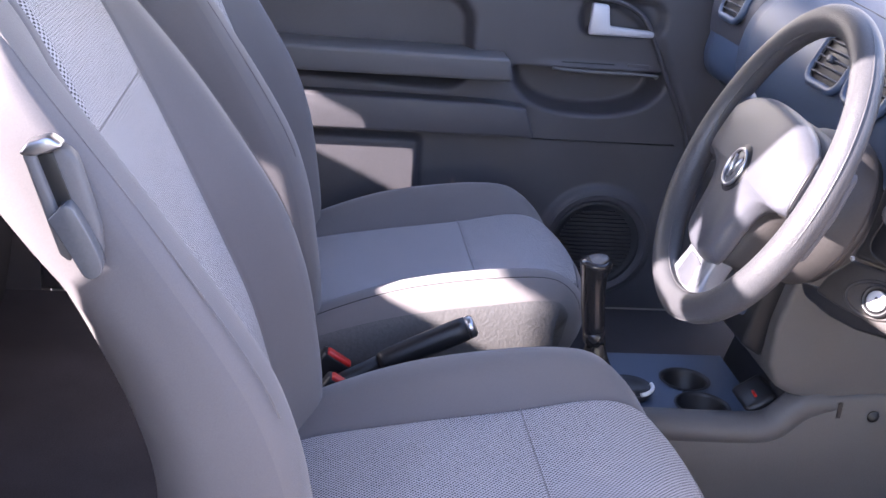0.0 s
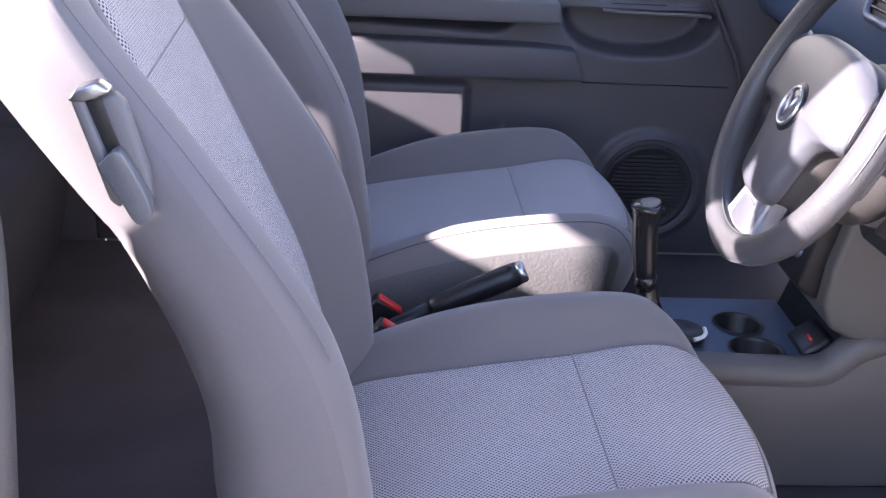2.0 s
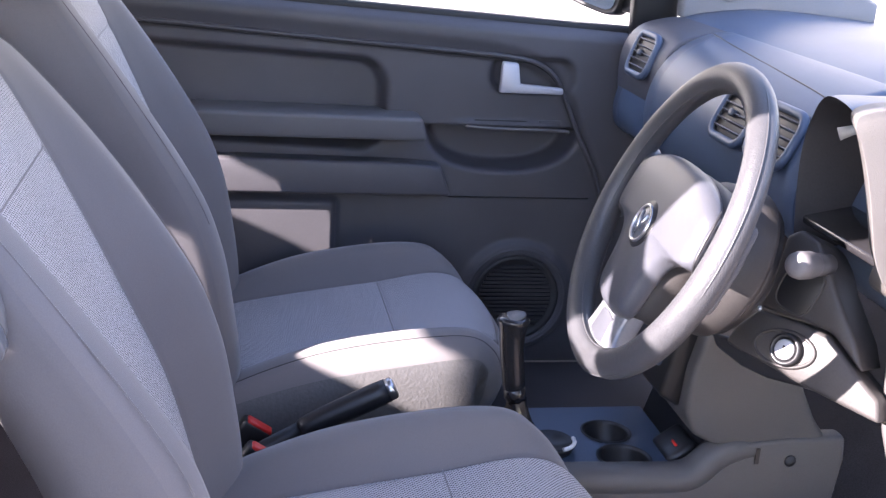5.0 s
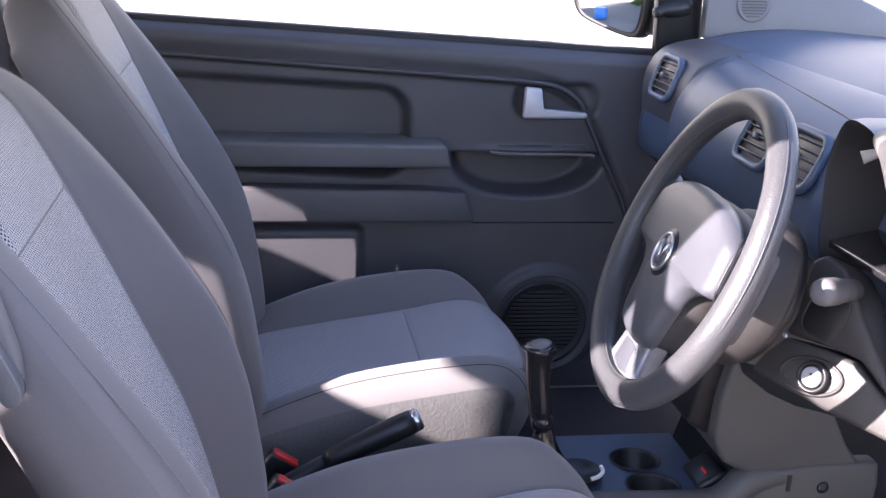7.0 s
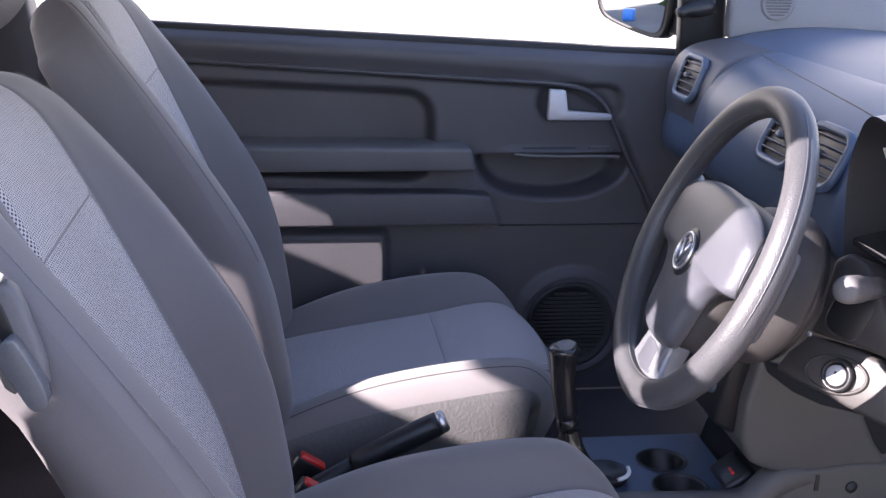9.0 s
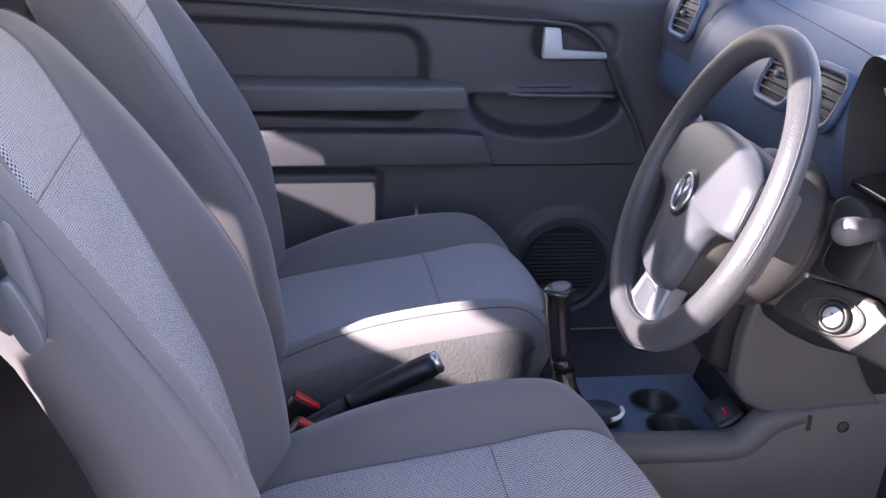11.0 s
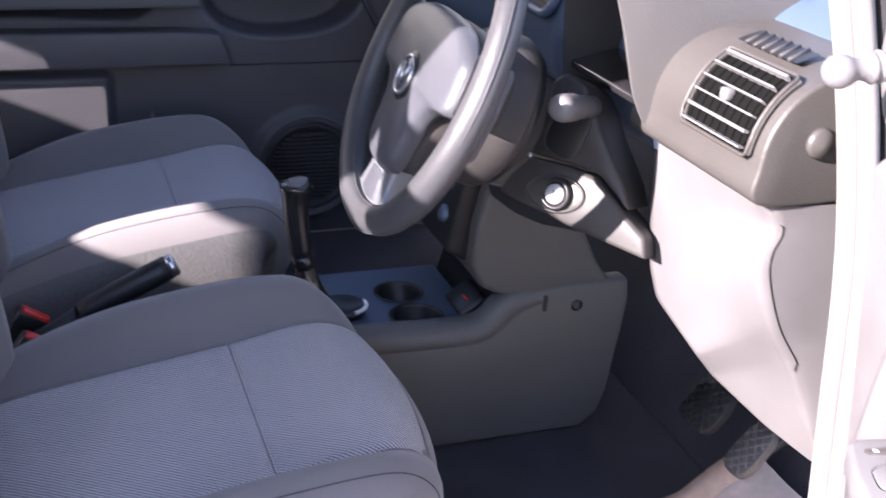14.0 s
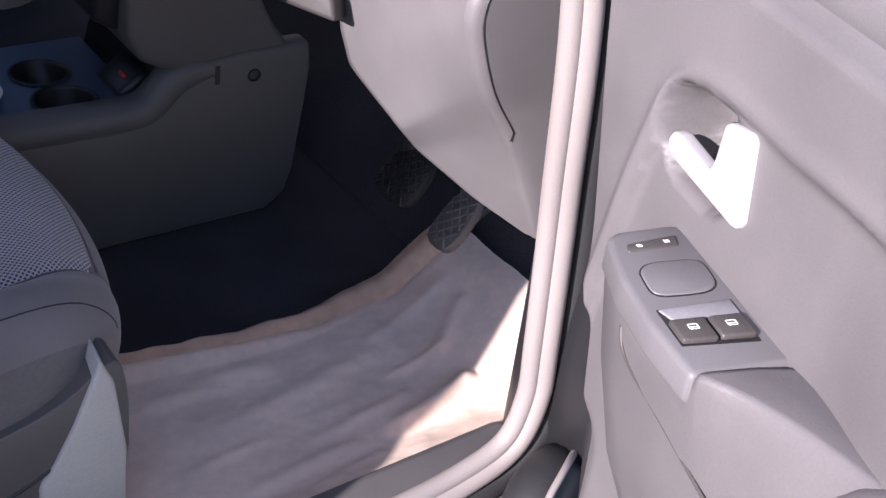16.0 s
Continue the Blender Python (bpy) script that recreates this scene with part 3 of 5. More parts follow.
for y in (-0.31, 0.31):
    hd = spl([(-1.655, 1.06), (-1.625, 1.10), (-1.630, 1.20), (-1.655, 1.255), (-1.70, 1.265), (-1.725, 1.22), (-1.72, 1.10), (-1.69, 1.05)], 26)
    c = hd.mean(0)
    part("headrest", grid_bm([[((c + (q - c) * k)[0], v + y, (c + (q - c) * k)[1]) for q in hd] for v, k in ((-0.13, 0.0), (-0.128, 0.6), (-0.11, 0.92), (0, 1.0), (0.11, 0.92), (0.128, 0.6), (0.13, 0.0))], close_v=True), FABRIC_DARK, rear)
# ---- steering wheel and column ----
WC = Vector((0.0236, -0.338, 0.9837))
TILT, SWING = radians(23.5), Matrix.Rotation(radians(-3.7), 3, "Z")
WU = SWING @ Vector((math.sin(TILT), 0, math.cos(TILT)))
WN = SWING @ Vector((-math.cos(TILT), 0, math.sin(TILT)))  # towards the driver
WY = SWING @ Vector((0, 1, 0))
WR = 0.1665


def wp(a, b, c=0.0):
    """A place on the wheel: a to the driver's left, b up the wheel, c towards the driver."""
    return WC + WY * a + WU * b + WN * c


def wheel_prism(poly, c0, c1, bevel, segs=3):
    return poly_prism([wp(a, b, c1) for a, b in poly], [wp(a, b, c0) for a, b in poly], bevel, segs)


def both_sides(half):
    """A closed outline from its half on the driver's left, top to bottom."""
    return half + [(-a, b) for a, b in half[-2:0:-1]]


wheel = thing("steering_wheel", WC, "dark grey three-spoke steering wheel with worn rim", "steering wheel")
TURN = np.linspace(0, 2 * math.pi, 120, endpoint=False)
rim = [wp(WR * math.sin(a), WR * math.cos(a)) for a in TURN]
part("rim", tube(rim, [0.0160 + 0.0010 * math.cos(3 * a) for a in TURN], 20, closed=True, up=WN), LEATHER, wheel, "worn grained rim")
for r, c in ((WR + 0.0152, 0.0045), (WR - 0.0148, 0.006)):
    part("rim_seam", tube([wp(r * math.sin(a), r * math.cos(a), c) for a in TURN], 0.0008, 6, closed=True, up=WN), LEATHER, wheel, "moulding line of the rim")
HUB = [(0, 0.066), (0.050, 0.064), (0.086, 0.056), (0.108, 0.045), (0.120, 0.034), (0.124, 0.015), (0.126, -0.006), (0.121, -0.017), (0.100, -0.0205), (0.078, -0.027), (0.063, -0.040), (0.055, -0.060), (0.051, -0.085), (0.044, -0.104), (0.022, -0.112), (0, -0.113)]
right_half = spl(HUB, 60)
hub = [tuple(p) for p in right_half] + [(-a, b) for a, b in right_half[-2:0:-1]]
rows = []
for k, c in ((0.97, -0.008), (1.0, -0.006), (1.0, -0.001), (0.992, 0.003), (0.972, 0.0075), (0.94, 0.0110), (0.88, 0.0136), (0.6, 0.0162), (0.3, 0.0172)):
    rows.append([wp(a * k, (b + 0.012) * k - 0.012, c) for a, b in hub])
part("hub_pad", grid_bm(rows, close_v=True, cap=True), RIMDARK, wheel, "dark grey airbag cover")
# hub side wall as its own body, its shade put in by a darker plastic
back = [[wp(a * k, (b + 0.012) * k - 0.012, c) for a, b in hub] for k, c in ((0.90, -0.050), (0.95, -0.036), (0.965, -0.005))]
part("hub_back", grid_bm(back, close_v=True, cap=True), COLUMN, wheel, "side wall of the hub, darkened for shade")
for sgn in (-1, 1):
    sp = [(0.118, 0.040), (0.140, 0.044), (0.162, 0.056), (0.170, 0.010), (0.166, -0.046), (0.148, -0.030), (0.120, -0.022)]
    part("spoke", wheel_prism([(sgn * a, b) for a, b in sp], -0.024, -0.002, 0.008), RIMDARK, wheel, "side spoke")
    gap = spl([wp(sgn * a, b, c) for a, b, c in ((0.112, 0.047, -0.002), (0.1225, 0.034, 0.0025), (0.1265, 0.012, 0.0040), (0.1280, -0.008, 0.0030), (0.123, -0.020, -0.004))], 18)
    part("cover_gap", tube(gap, 0.0014, 6), BLACK, wheel)
low = both_sides([(0, -0.092), (0.041, -0.096), (0.040, -0.118), (0.046, -0.140), (0.060, -0.157), (0.0, -0.170)])
part("lower_spoke", wheel_prism(low, -0.026, 0.000, 0.007), GUNMETAL, wheel, "satin grey lower spoke")
part("spoke_groove", wheel_prism(both_sides([(0, -0.116), (0.020, -0.118), (0.024, -0.146), (0, -0.150)]), -0.004, 0.0012, 0.001), RIMDARK, wheel, "dark inlay of the lower spoke")
badge_m = Matrix.Translation(wp(0, -0.013, 0.0166)) @ Matrix((WY, WU, WN)).transposed().to_4x4()
part("badge_well", lathe([(0.0, 0.0), (0.0275, 0.0), (0.0268, 0.0012), (0.0, 0.0012)], badge_m, 40), BLACK, wheel, "dark ring round the emblem")
badge = part("badge", lathe([(0, 0.001), (0.0215, 0.001), (0.0205, 0.0032), (0.0, 0.0036)], badge_m, 32), GUNMETAL, wheel, "round emblem with chrome ring")
part("ring", tube([badge_m @ Vector((0.0205 * math.cos(a), 0.0205 * math.sin(a), 0.0032)) for a in np.linspace(0, 2 * math.pi, 40, endpoint=False)], 0.0019, 8, closed=True, up=WN), CHROME, badge)
for sgn in (-1, 1):
    bar = [badge_m @ Vector((sgn * x, y, 0.0042)) for x, y in ((0.0, -0.011), (0.009, 0.012))]
    part("stroke", tube(bar, 0.0016, 8, up=WN), CHROME, badge)
for k in range(4):
    part("lettering", wheel_prism([(0.036 - 0.006 * k, -0.092), (0.032 - 0.006 * k, -0.092), (0.032 - 0.006 * k, -0.087), (0.036 - 0.006 * k, -0.087)], 0.0080, 0.0122, 0), TRIM, wheel, "small pale bar of embossed lettering")

col = thing("steering_column", WC + Vector((0.12, 0, -0.05)), "black plastic steering column shroud with ignition lock", "steering column")
m = aim(wp(0, -0.012, -0.030), -WN, WY)
part("shroud", lathe([(0.0, 0), (0.046, 0.0), (0.066, 0.006), (0.079, 0.020), (0.085, 0.042), (0.086, 0.060), (0.083, 0.066), (0.0, 0.066)], m, 48), COLUMN, col, "dark rounded shroud behind the wheel")
part("gap", lathe([(0.0, 0.062), (0.078, 0.062), (0.078, 0.075), (0.0, 0.075)], m, 40), BLACK, col)
CN = Vector((-0.78, -0.55, 0.30)).normalized()


def col_prism(pts, out, back, bevel=0.004, spread=1.0):
    """A solid on the slanting driver's face of the column cover, from an outline on that face."""
    c = sum((Vector(p) for p in pts), Vector()) / len(pts)
    return poly_prism([Vector(p) + CN * out for p in pts], [c + (Vector(p) - c) * spread - CN * back for p in pts], bevel, 3)


LOWER = [(0.120, -0.326, 0.838), (0.131, -0.330, 0.860), (0.148, -0.341, 0.883), (0.179, -0.385, 0.883), (0.197, -0.412, 0.879), (0.215, -0.456, 0.848), (0.226, -0.478, 0.834), (0.224, -0.488, 0.812), (0.193, -0.440, 0.818), (0.169, -0.404, 0.823), (0.152, -0.376, 0.829), (0.135, -0.349, 0.832)]
UPPER = [(0.148, -0.338, 0.8855), (0.157, -0.341, 0.908), (0.164, -0.337, 0.938), (0.172, -0.330, 0.966), (0.184, -0.340, 0.977), (0.196, -0.363, 0.968), (0.202, -0.379, 0.950), (0.204, -0.396, 0.926), (0.214, -0.437, 0.880), (0.216, -0.453, 0.852), (0.198, -0.413, 0.8825), (0.179, -0.386, 0.8860)]
lower = part("lower_cover", col_prism(LOWER, 0.0, 0.060, 0.005, 0.94), COLUMN, col, "worn glossy lower column cover")
upper = part("upper_cover", col_prism(UPPER, -0.001, 0.075, 0.006, 0.92), COLUMN, col, "glossy dark upper column cover")
part("under_cover", col_prism([(0.118, -0.290, 0.835), (0.147, -0.325, 0.836), (0.186, -0.375, 0.836), (0.215, -0.432, 0.812), (0.200, -0.400, 0.808), (0.185, -0.378, 0.806), (0.165, -0.352, 0.803), (0.145, -0.322, 0.806), (0.126, -0.292, 0.818)], 0.0, 0.06, 0.005, 0.9), BLACK, col, "black underside of the column cover")
CX = CN.cross(Vector((0, 0, 1))).normalized()
CZ = CX.cross(CN)


def col_oval(c, rx, rz, lean, n=44, power=1.0):
    out = []
    for a in np.linspace(0, 2 * math.pi, n, endpoint=False):
        u, v = math.copysign(abs(math.cos(a)) ** power, math.cos(a)) * rx, math.copysign(abs(math.sin(a)) ** power, math.sin(a)) * rz
        out.append(Vector(c) + CX * (u * math.cos(lean) - v * math.sin(lean)) + CZ * (u * math.sin(lean) + v * math.cos(lean)))
    return out


SLOT_C = Vector((0.1795, -0.367, 0.917))
sign = 1 if CX.y < 0 else -1
part("stalk_recess", col_prism(col_oval(SLOT_C, 0.022, 0.028, -0.25 * sign, power=0.6), 0.0015, 0.012, 0.0012), BLACK, upper, "black recess under the stalk")
part("recess_rim", tube([p + CN * 0.0015 for p in col_oval(SLOT_C, 0.0225, 0.0285, -0.25 * sign, power=0.6)], 0.0014, 8, closed=True, up=CN), COLUMN, upper)
LOCK = Vector((0.167, -0.385, 0.852))
part("lock_recess", col_prism(col_oval(LOCK + CX * 0.004 * -sign, 0.034, 0.0185, 0.10 * sign), 0.0012, 0.010, 0.0010), PLASTIC_BROWN, lower, "oval recess round the ignition lock")
part("recess_rim", tube([p + CN * 0.001 for p in col_oval(LOCK + CX * 0.004 * -sign, 0.035, 0.0195, 0.10 * sign)], 0.0022, 8, closed=True, up=CN), COLUMN, lower)
ig = aim(LOCK + CN * 0.001, CN, (0, 0, 1))
lock = part("ignition_lock", lathe([(0.0, 0.0), (0.0185, 0.0), (0.0182, 0.006), (0.0165, 0.009), (0.0135, 0.0085), (0.0130, 0.005), (0.0, 0.005)], ig, 36), BLACK, col, "black ignition lock surround")
part("key_barrel", lathe([(0.0, 0.005), (0.0115, 0.005), (0.0112, 0.0085), (0.0095, 0.0100), (0.0, 0.0104)], ig, 28), SILVER, lock, "bright metal key barrel")
part("key_slot", box((0.009, 0.0026, 0.002), ig @ pose(0, 0, 0.0102)), BLACK, lock)
root, tip = Vector((0.203, -0.372, 0.946)), Vector((0.1345, -0.4300, 0.9645))
stalk_r = [0.0120, 0.0120, 0.0128, 0.0120, 0.0128, 0.0120, 0.0128, 0.0120, 0.0140, 0.0148, 0.0148, 0.0138, 0.0105, 0.004]
stalk_s = [0.0, 0.25, 0.28, 0.32, 0.36, 0.40, 0.44, 0.48, 0.52, 0.60, 0.86, 0.94, 0.99, 1.0]
part("indicator_stalk", tube([root + (tip - root) * q for q in stalk_s], stalk_r, 22), PLASTIC_LIGHT, col, "grey ribbed stalk switch with a round cap")
part("cover_screw", lathe([(0, 0), (0.003, 0), (0.0025, 0.0015), (0, 0.002)], aim(Vector((0.149, -0.342, 0.884)), CN, (0, 0, 1)), 14), CHROME, lower, "bright screw head")
# ---- passenger door, shut ----
def sd_box(x, z, cx, cz, hx, hz, r):
    qx, qz = np.abs(x - cx) - hx + r, np.abs(z - cz) - hz + r
    return np.hypot(np.maximum(qx, 0), np.maximum(qz, 0)) + np.minimum(np.maximum(qx, qz), 0) - r


def dent(d, depth, soft):
    """Full depth inside an outline at distance d, fading over soft metres."""
    return depth * sstep(-d / soft)


# panel plastic darker than the sunlit driver's door: cabin shade in its colour
pdoor = thing("passenger_door", (-0.25, 0.72, 0.36), "plastic inner panel of the closed passenger door, darkened for shade", "car door")
X, Z = np.meshgrid(np.linspace(-0.95, 0.44, 220), np.linspace(0, 1, 170), indexing="ij")
top = 1.060 + (0.34 - X) * 0.045
ZZ = 0.36 + (top - 0.36) * Z
Y = np.full_like(X, 0.700)
crease = np.interp(X, [-0.95, -0.63, -0.27, 0.06, 0.14, 0.19, 0.23, 0.30, 0.44], [1.055, 1.042, 1.022, 1.0, 0.985, 0.955, 0.90, 0.75, 0.5])
Y += 0.010 * sstep((crease - ZZ) / 0.012)
Y -= 0.010 * sstep((ZZ - crease) / 0.03) * sstep((top - ZZ) / 0.02)
Y += 0.02 * sstep((ZZ - top + 0.03) / 0.03)
Y += dent(sd_box(X, ZZ + 0.045 * (X + 0.47), -0.47, 0.908, 0.338, 0.094, 0.060), 0.034, 0.020)
Y -= 0.010 * np.exp(-((ZZ - 0.864) / 0.006) ** 2) * sstep((X + 0.02) / 0.05) * sstep((0.225 - X) / 0.03)
lens = (np.abs((X - 0.097) / 0.158) ** 2.5 + np.abs((ZZ - 0.862) / 0.096) ** 2.5) ** 0.4 - 1
Y += 0.070 * sstep(-lens / 0.16) * sstep((0.860 - ZZ) / 0.008)
Y += dent(sd_box(X, ZZ, 0.145, 0.962, 0.085, 0.040, 0.035), 0.020, 0.014)
Y -= dent(sd_box(X, ZZ, -0.58, 0.55, 0.36, 0.165, 0.02), 0.022, 0.012)
Y -= dent(np.hypot(X - 0.150, ZZ - 0.507) - 0.124, 0.012, 0.016)
Y += dent(np.hypot(X - 0.150, ZZ - 0.503) - 0.094, 0.016, 0.010)
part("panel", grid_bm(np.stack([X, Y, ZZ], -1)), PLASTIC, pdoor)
BEAD = [(-0.945, 0.6975, 1.055), (-0.63, 0.6975, 1.041), (-0.27, 0.6975, 1.020), (0.008, 0.6975, 1.004), (0.090, 0.6970, 0.999), (0.146, 0.6970, 0.990), (0.187, 0.6970, 0.964), (0.213, 0.6970, 0.920), (0.246, 0.6970, 0.852), (0.290, 0.6970, 0.770), (0.312, 0.6970, 0.700)]
part("bead", tube(spl(BEAD, 90), 0.0042, 8), PLASTIC, pdoor, "moulded bead round the panel")
part("bead_groove", tube([(x, y + 0.004, z - 0.006) for x, y, z in spl(BEAD, 90)], 0.0020, 6), RUBBER, pdoor, "dark groove under the bead")
part("outer_skin", prism_xz([(-0.95, 0.30), (0.44, 0.30), (0.44, 1.050), (-0.95, 1.112)], 0.790, 0.825), PAINT, pdoor, "silver outer skin")
part("window_sill", prism_xz([(-0.95, 1.100), (0.36, 1.043), (0.36, 1.062), (-0.95, 1.120)], 0.712, 0.742, 0.006), RUBBER, pdoor, "black window weather strip")
arm = [(-0.80, 0.838), (-0.062, 0.838), (-0.074, 0.884), (-0.80, 0.890)]
part("armrest", poly_prism([(x, 0.640 if z > 0.86 else 0.650, z) for x, z in arm], [(x, 0.752, z) for x, z in arm], 0.008, 3), PLASTIC_MID, pdoor, "grey padded armrest")
led = [(-0.80, 0.728), (-0.008, 0.728), (-0.03, 0.786), (-0.10, 0.792), (-0.80, 0.800)]
part("ledge", poly_prism([(x, 0.662, z) for x, z in led], [(x, 0.712, z) for x, z in led], 0.006, 3), PLASTIC, pdoor)
hz = [(0.078, 0.930), (0.205, 0.930), (0.205, 0.942), (0.118, 0.948), (0.112, 0.988), (0.080, 0.990)]
part("door_handle", poly_prism([(x, 0.683, z) for x, z in hz], [(x, 0.700, z) for x, z in hz], 0.004, 2), SILVER, pdoor, "silver painted pull handle")
part("pocket_lip", tube(spl([(0.020, 0.702, 0.860), (0.070, 0.699, 0.8575), (0.214, 0.699, 0.856), (0.226, 0.703, 0.850)], 20), 0.0032, 8), PLASTIC_MID, pdoor, "worn lip of the door pull")
part("grip_slot", box((0.105, 0.004, 0.006), pose(0.090, 0.7085, 0.870), 0.001), BLACK, pdoor)
part("pull_badge", box((0.045, 0.006, 0.012), pose(0.190, 0.7075, 0.869), 0.002), PLASTIC, pdoor, "small moulded cover")
part("panel_seam", tube([(-0.005, 0.7085, 0.716), (0.13, 0.7085, 0.716), (0.285, 0.7085, 0.716)], 0.0014, 6), BLACK, pdoor)
part("lock_pin", tube([(-0.665, 0.712, 1.055), (-0.665, 0.700, 1.075), (-0.665, 0.690, 1.09)], [0.008, 0.010, 0.007], 10), BLACK, pdoor)
part("speaker_rim", tube([(0.150 + 0.104 * math.cos(a), 0.700, 0.505 + 0.104 * math.sin(a)) for a in np.linspace(0, 2 * math.pi, 56, endpoint=False)], 0.0045, 8, closed=True, up=(0, 1, 0)), PLASTIC, pdoor, "raised ring round the speaker")
spk = part("speaker_grille", lathe([(0.0, 0.004), (0.078, 0.004), (0.082, 0.010), (0.090, 0.012), (0.094, 0.004), (0.094, 0.0), (0.0, 0.0)], aim((0.150, 0.712, 0.503), (0, -1, 0)), 48), GRILLE, pdoor, "black round speaker grille")
for k in range(-8, 9):
    zz = k * 0.0085
    half = math.sqrt(0.076**2 - zz**2)
    part("slat", box((2 * half, 0.005, 0.0050), pose(0.150, 0.7055, 0.503 + zz)), GRILLE, spk)

# ---- driver's door, open ----
DO = Vector((0.2315, -0.7533, 0))
ANG = radians(72)
DD = Vector((-math.cos(ANG), -math.sin(ANG), 0))
DN = Vector((-math.sin(ANG), math.cos(ANG), 0))


def dp(s, w, z):
    return DO + DD * s + DN * w + Vector((0, 0, z))


def dprism(poly, w0, w1, bevel=0.0, segs=2):
    """A solid on the door from outlines in (along, up)."""
    return poly_prism([dp(s, w1, z) for s, z in poly], [dp(s, w0, z) for s, z in poly], bevel, segs)


def dplate(poly, lift0, lift1, bevel=0.0, segs=2):
    """A solid on top of the switch panel from outlines in (along, out)."""
    return poly_prism([dp(s, w, pod_z(s) + lift1) for s, w in poly], [dp(s, w, pod_z(s) + lift0) for s, w in poly], bevel, segs)


def pod_z(s):
    return 0.900 + 0.30 * max(0, s - 0.34)


ddoor = thing("driver_door", dp(0.5, 0, 0.36), "warm grey plastic inner panel of the wide open driver's door", "car door")
S, Z = np.meshgrid(np.linspace(0.0, 1.0, 320) ** 1.3, np.linspace(0, 1, 200), indexing="ij")
ZZ = 0.36 + (1.052 - 0.36) * Z
first = np.interp(ZZ, [0.36, 0.644, 0.856, 0.961, 1.1], [0.247, 0.179, 0.130, 0.098, 0.062])
S = first + (1.08 - first) * S
top = 1.049 + 0.015 * S
ZZ = 0.36 + (top - 0.36) * Z
Wd = 0.012 - 0.02 * sstep(1 - (S - first) / 0.012)
crease = np.interp(S, [0, 0.140, 0.167, 0.189, 0.198, 0.209, 0.242, 0.295, 0.366, 1.1], [0.0, 0.70, 0.869, 0.958, 0.974, 0.982, 0.988, 0.988, 0.991, 1.00])
LIP = spl([(0.120, 0.55), (0.140, 0.70), (0.167, 0.869), (0.180, 0.930), (0.191, 0.963), (0.209, 0.982), (0.242, 0.988), (0.295, 0.988), (0.366, 0.991), (0.70, 1.00), (1.1, 1.01)], 420)
far = np.min([np.hypot(S - a, ZZ - b) for a, b in LIP], axis=0) * np.where(ZZ > crease, 1, -1)
Wd += 0.006 * sstep(0.5 + far / 0.016) + 0.0035 * np.exp(-((far - 0.004) / 0.006) ** 2)
Wd -= 0.012 * sstep((ZZ - top + 0.012) / 0.012)
Wd -= dent(sd_box(S, ZZ, 0.222, 0.952, 0.040, 0.030, 0.027), 0.040, 0.006)
Wd += 0.020 * sstep((S - 0.345) / 0.10) * sstep((ZZ - 0.86) / 0.04) * (1 - 0.7 * sstep((ZZ - 0.93) / 0.08))
Wd += dent(np.hypot(S - 0.50, ZZ - 0.62) - 0.16, 0.03, 0.10)
Wd -= dent(sd_box(S, ZZ, 0.16, 0.66, 0.045, 0.075, 0.04), 0.010, 0.03)
P = np.array([[dp(s, w, z) for s, w, z in zip(a, b, c)] for a, b, c in zip(S, Wd, ZZ)])
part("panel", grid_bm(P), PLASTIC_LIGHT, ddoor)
part("outer_skin", poly_prism([dp(0.33, -0.03, 0.30), dp(1.09, -0.03, 0.30), dp(1.09, -0.03, 1.05), dp(0.14, -0.03, 1.03)], [dp(0.31, -0.10, 0.30), dp(1.09, -0.10, 0.30), dp(1.09, -0.09, 1.05), dp(0.12, -0.09, 1.03)], 0.01), PAINT, ddoor, "silver outer skin")
part("window_seal", dprism([(0.10, 1.040), (1.08, 1.055), (1.08, 1.082), (0.10, 1.067)], -0.026, -0.004, 0.005, 3), PLASTIC_MID, ddoor, "grey window weather strip")
part("window_glass", dprism([(0.10, 1.03), (1.06, 1.05), (1.02, 1.30), (0.26, 1.27)], -0.034, -0.030), GLASS, ddoor, "dark green tinted window glass")
part("outer_strip", dprism([(0.10, 1.050), (1.08, 1.066), (1.08, 1.080), (0.10, 1.064)], -0.056, -0.044, 0.003), RUBBER, ddoor, "black outer weather strip")
hz = [(0.1955, 0.9435), (0.1985, 0.9485), (0.2040, 0.9495), (0.2360, 0.9475), (0.2395, 0.9490), (0.2412, 0.9560), (0.2415, 0.9760), (0.2450, 0.9790), (0.2640, 0.9828), (0.2672, 0.9800), (0.2768, 0.9385), (0.2740, 0.9335), (0.2690, 0.9325), (0.1995, 0.9345), (0.1962, 0.9380)]
part("door_handle", dprism(hz, 0.006, 0.016, 0.0025, 3), SILVER, ddoor, "silver painted pull handle")
part("handle_opening", dprism(rounded(0.200, 0.252, 0.935, 0.957, 0.009), -0.0285, -0.016), BLACK, ddoor, "dark opening behind the handle")
pod = [(0.220, 0.050), (0.226, 0.058), (0.262, 0.066), (0.300, 0.0685), (0.3395, 0.066), (0.3385, 0.006), (0.228, 0.004), (0.217, 0.014)]
pd = part("switch_panel", dplate(pod, -0.020, 0.0, 0.004, 3), PLASTIC_MID, ddoor, "grey window switch panel")
part("mirror_switch", dplate([(0.2285, 0.0170), (0.2390, 0.0200), (0.2415, 0.0525), (0.2340, 0.0505)], -0.004, 0.0012, 0.002), PLASTIC_BROWN, pd, "dark grey switch pair")
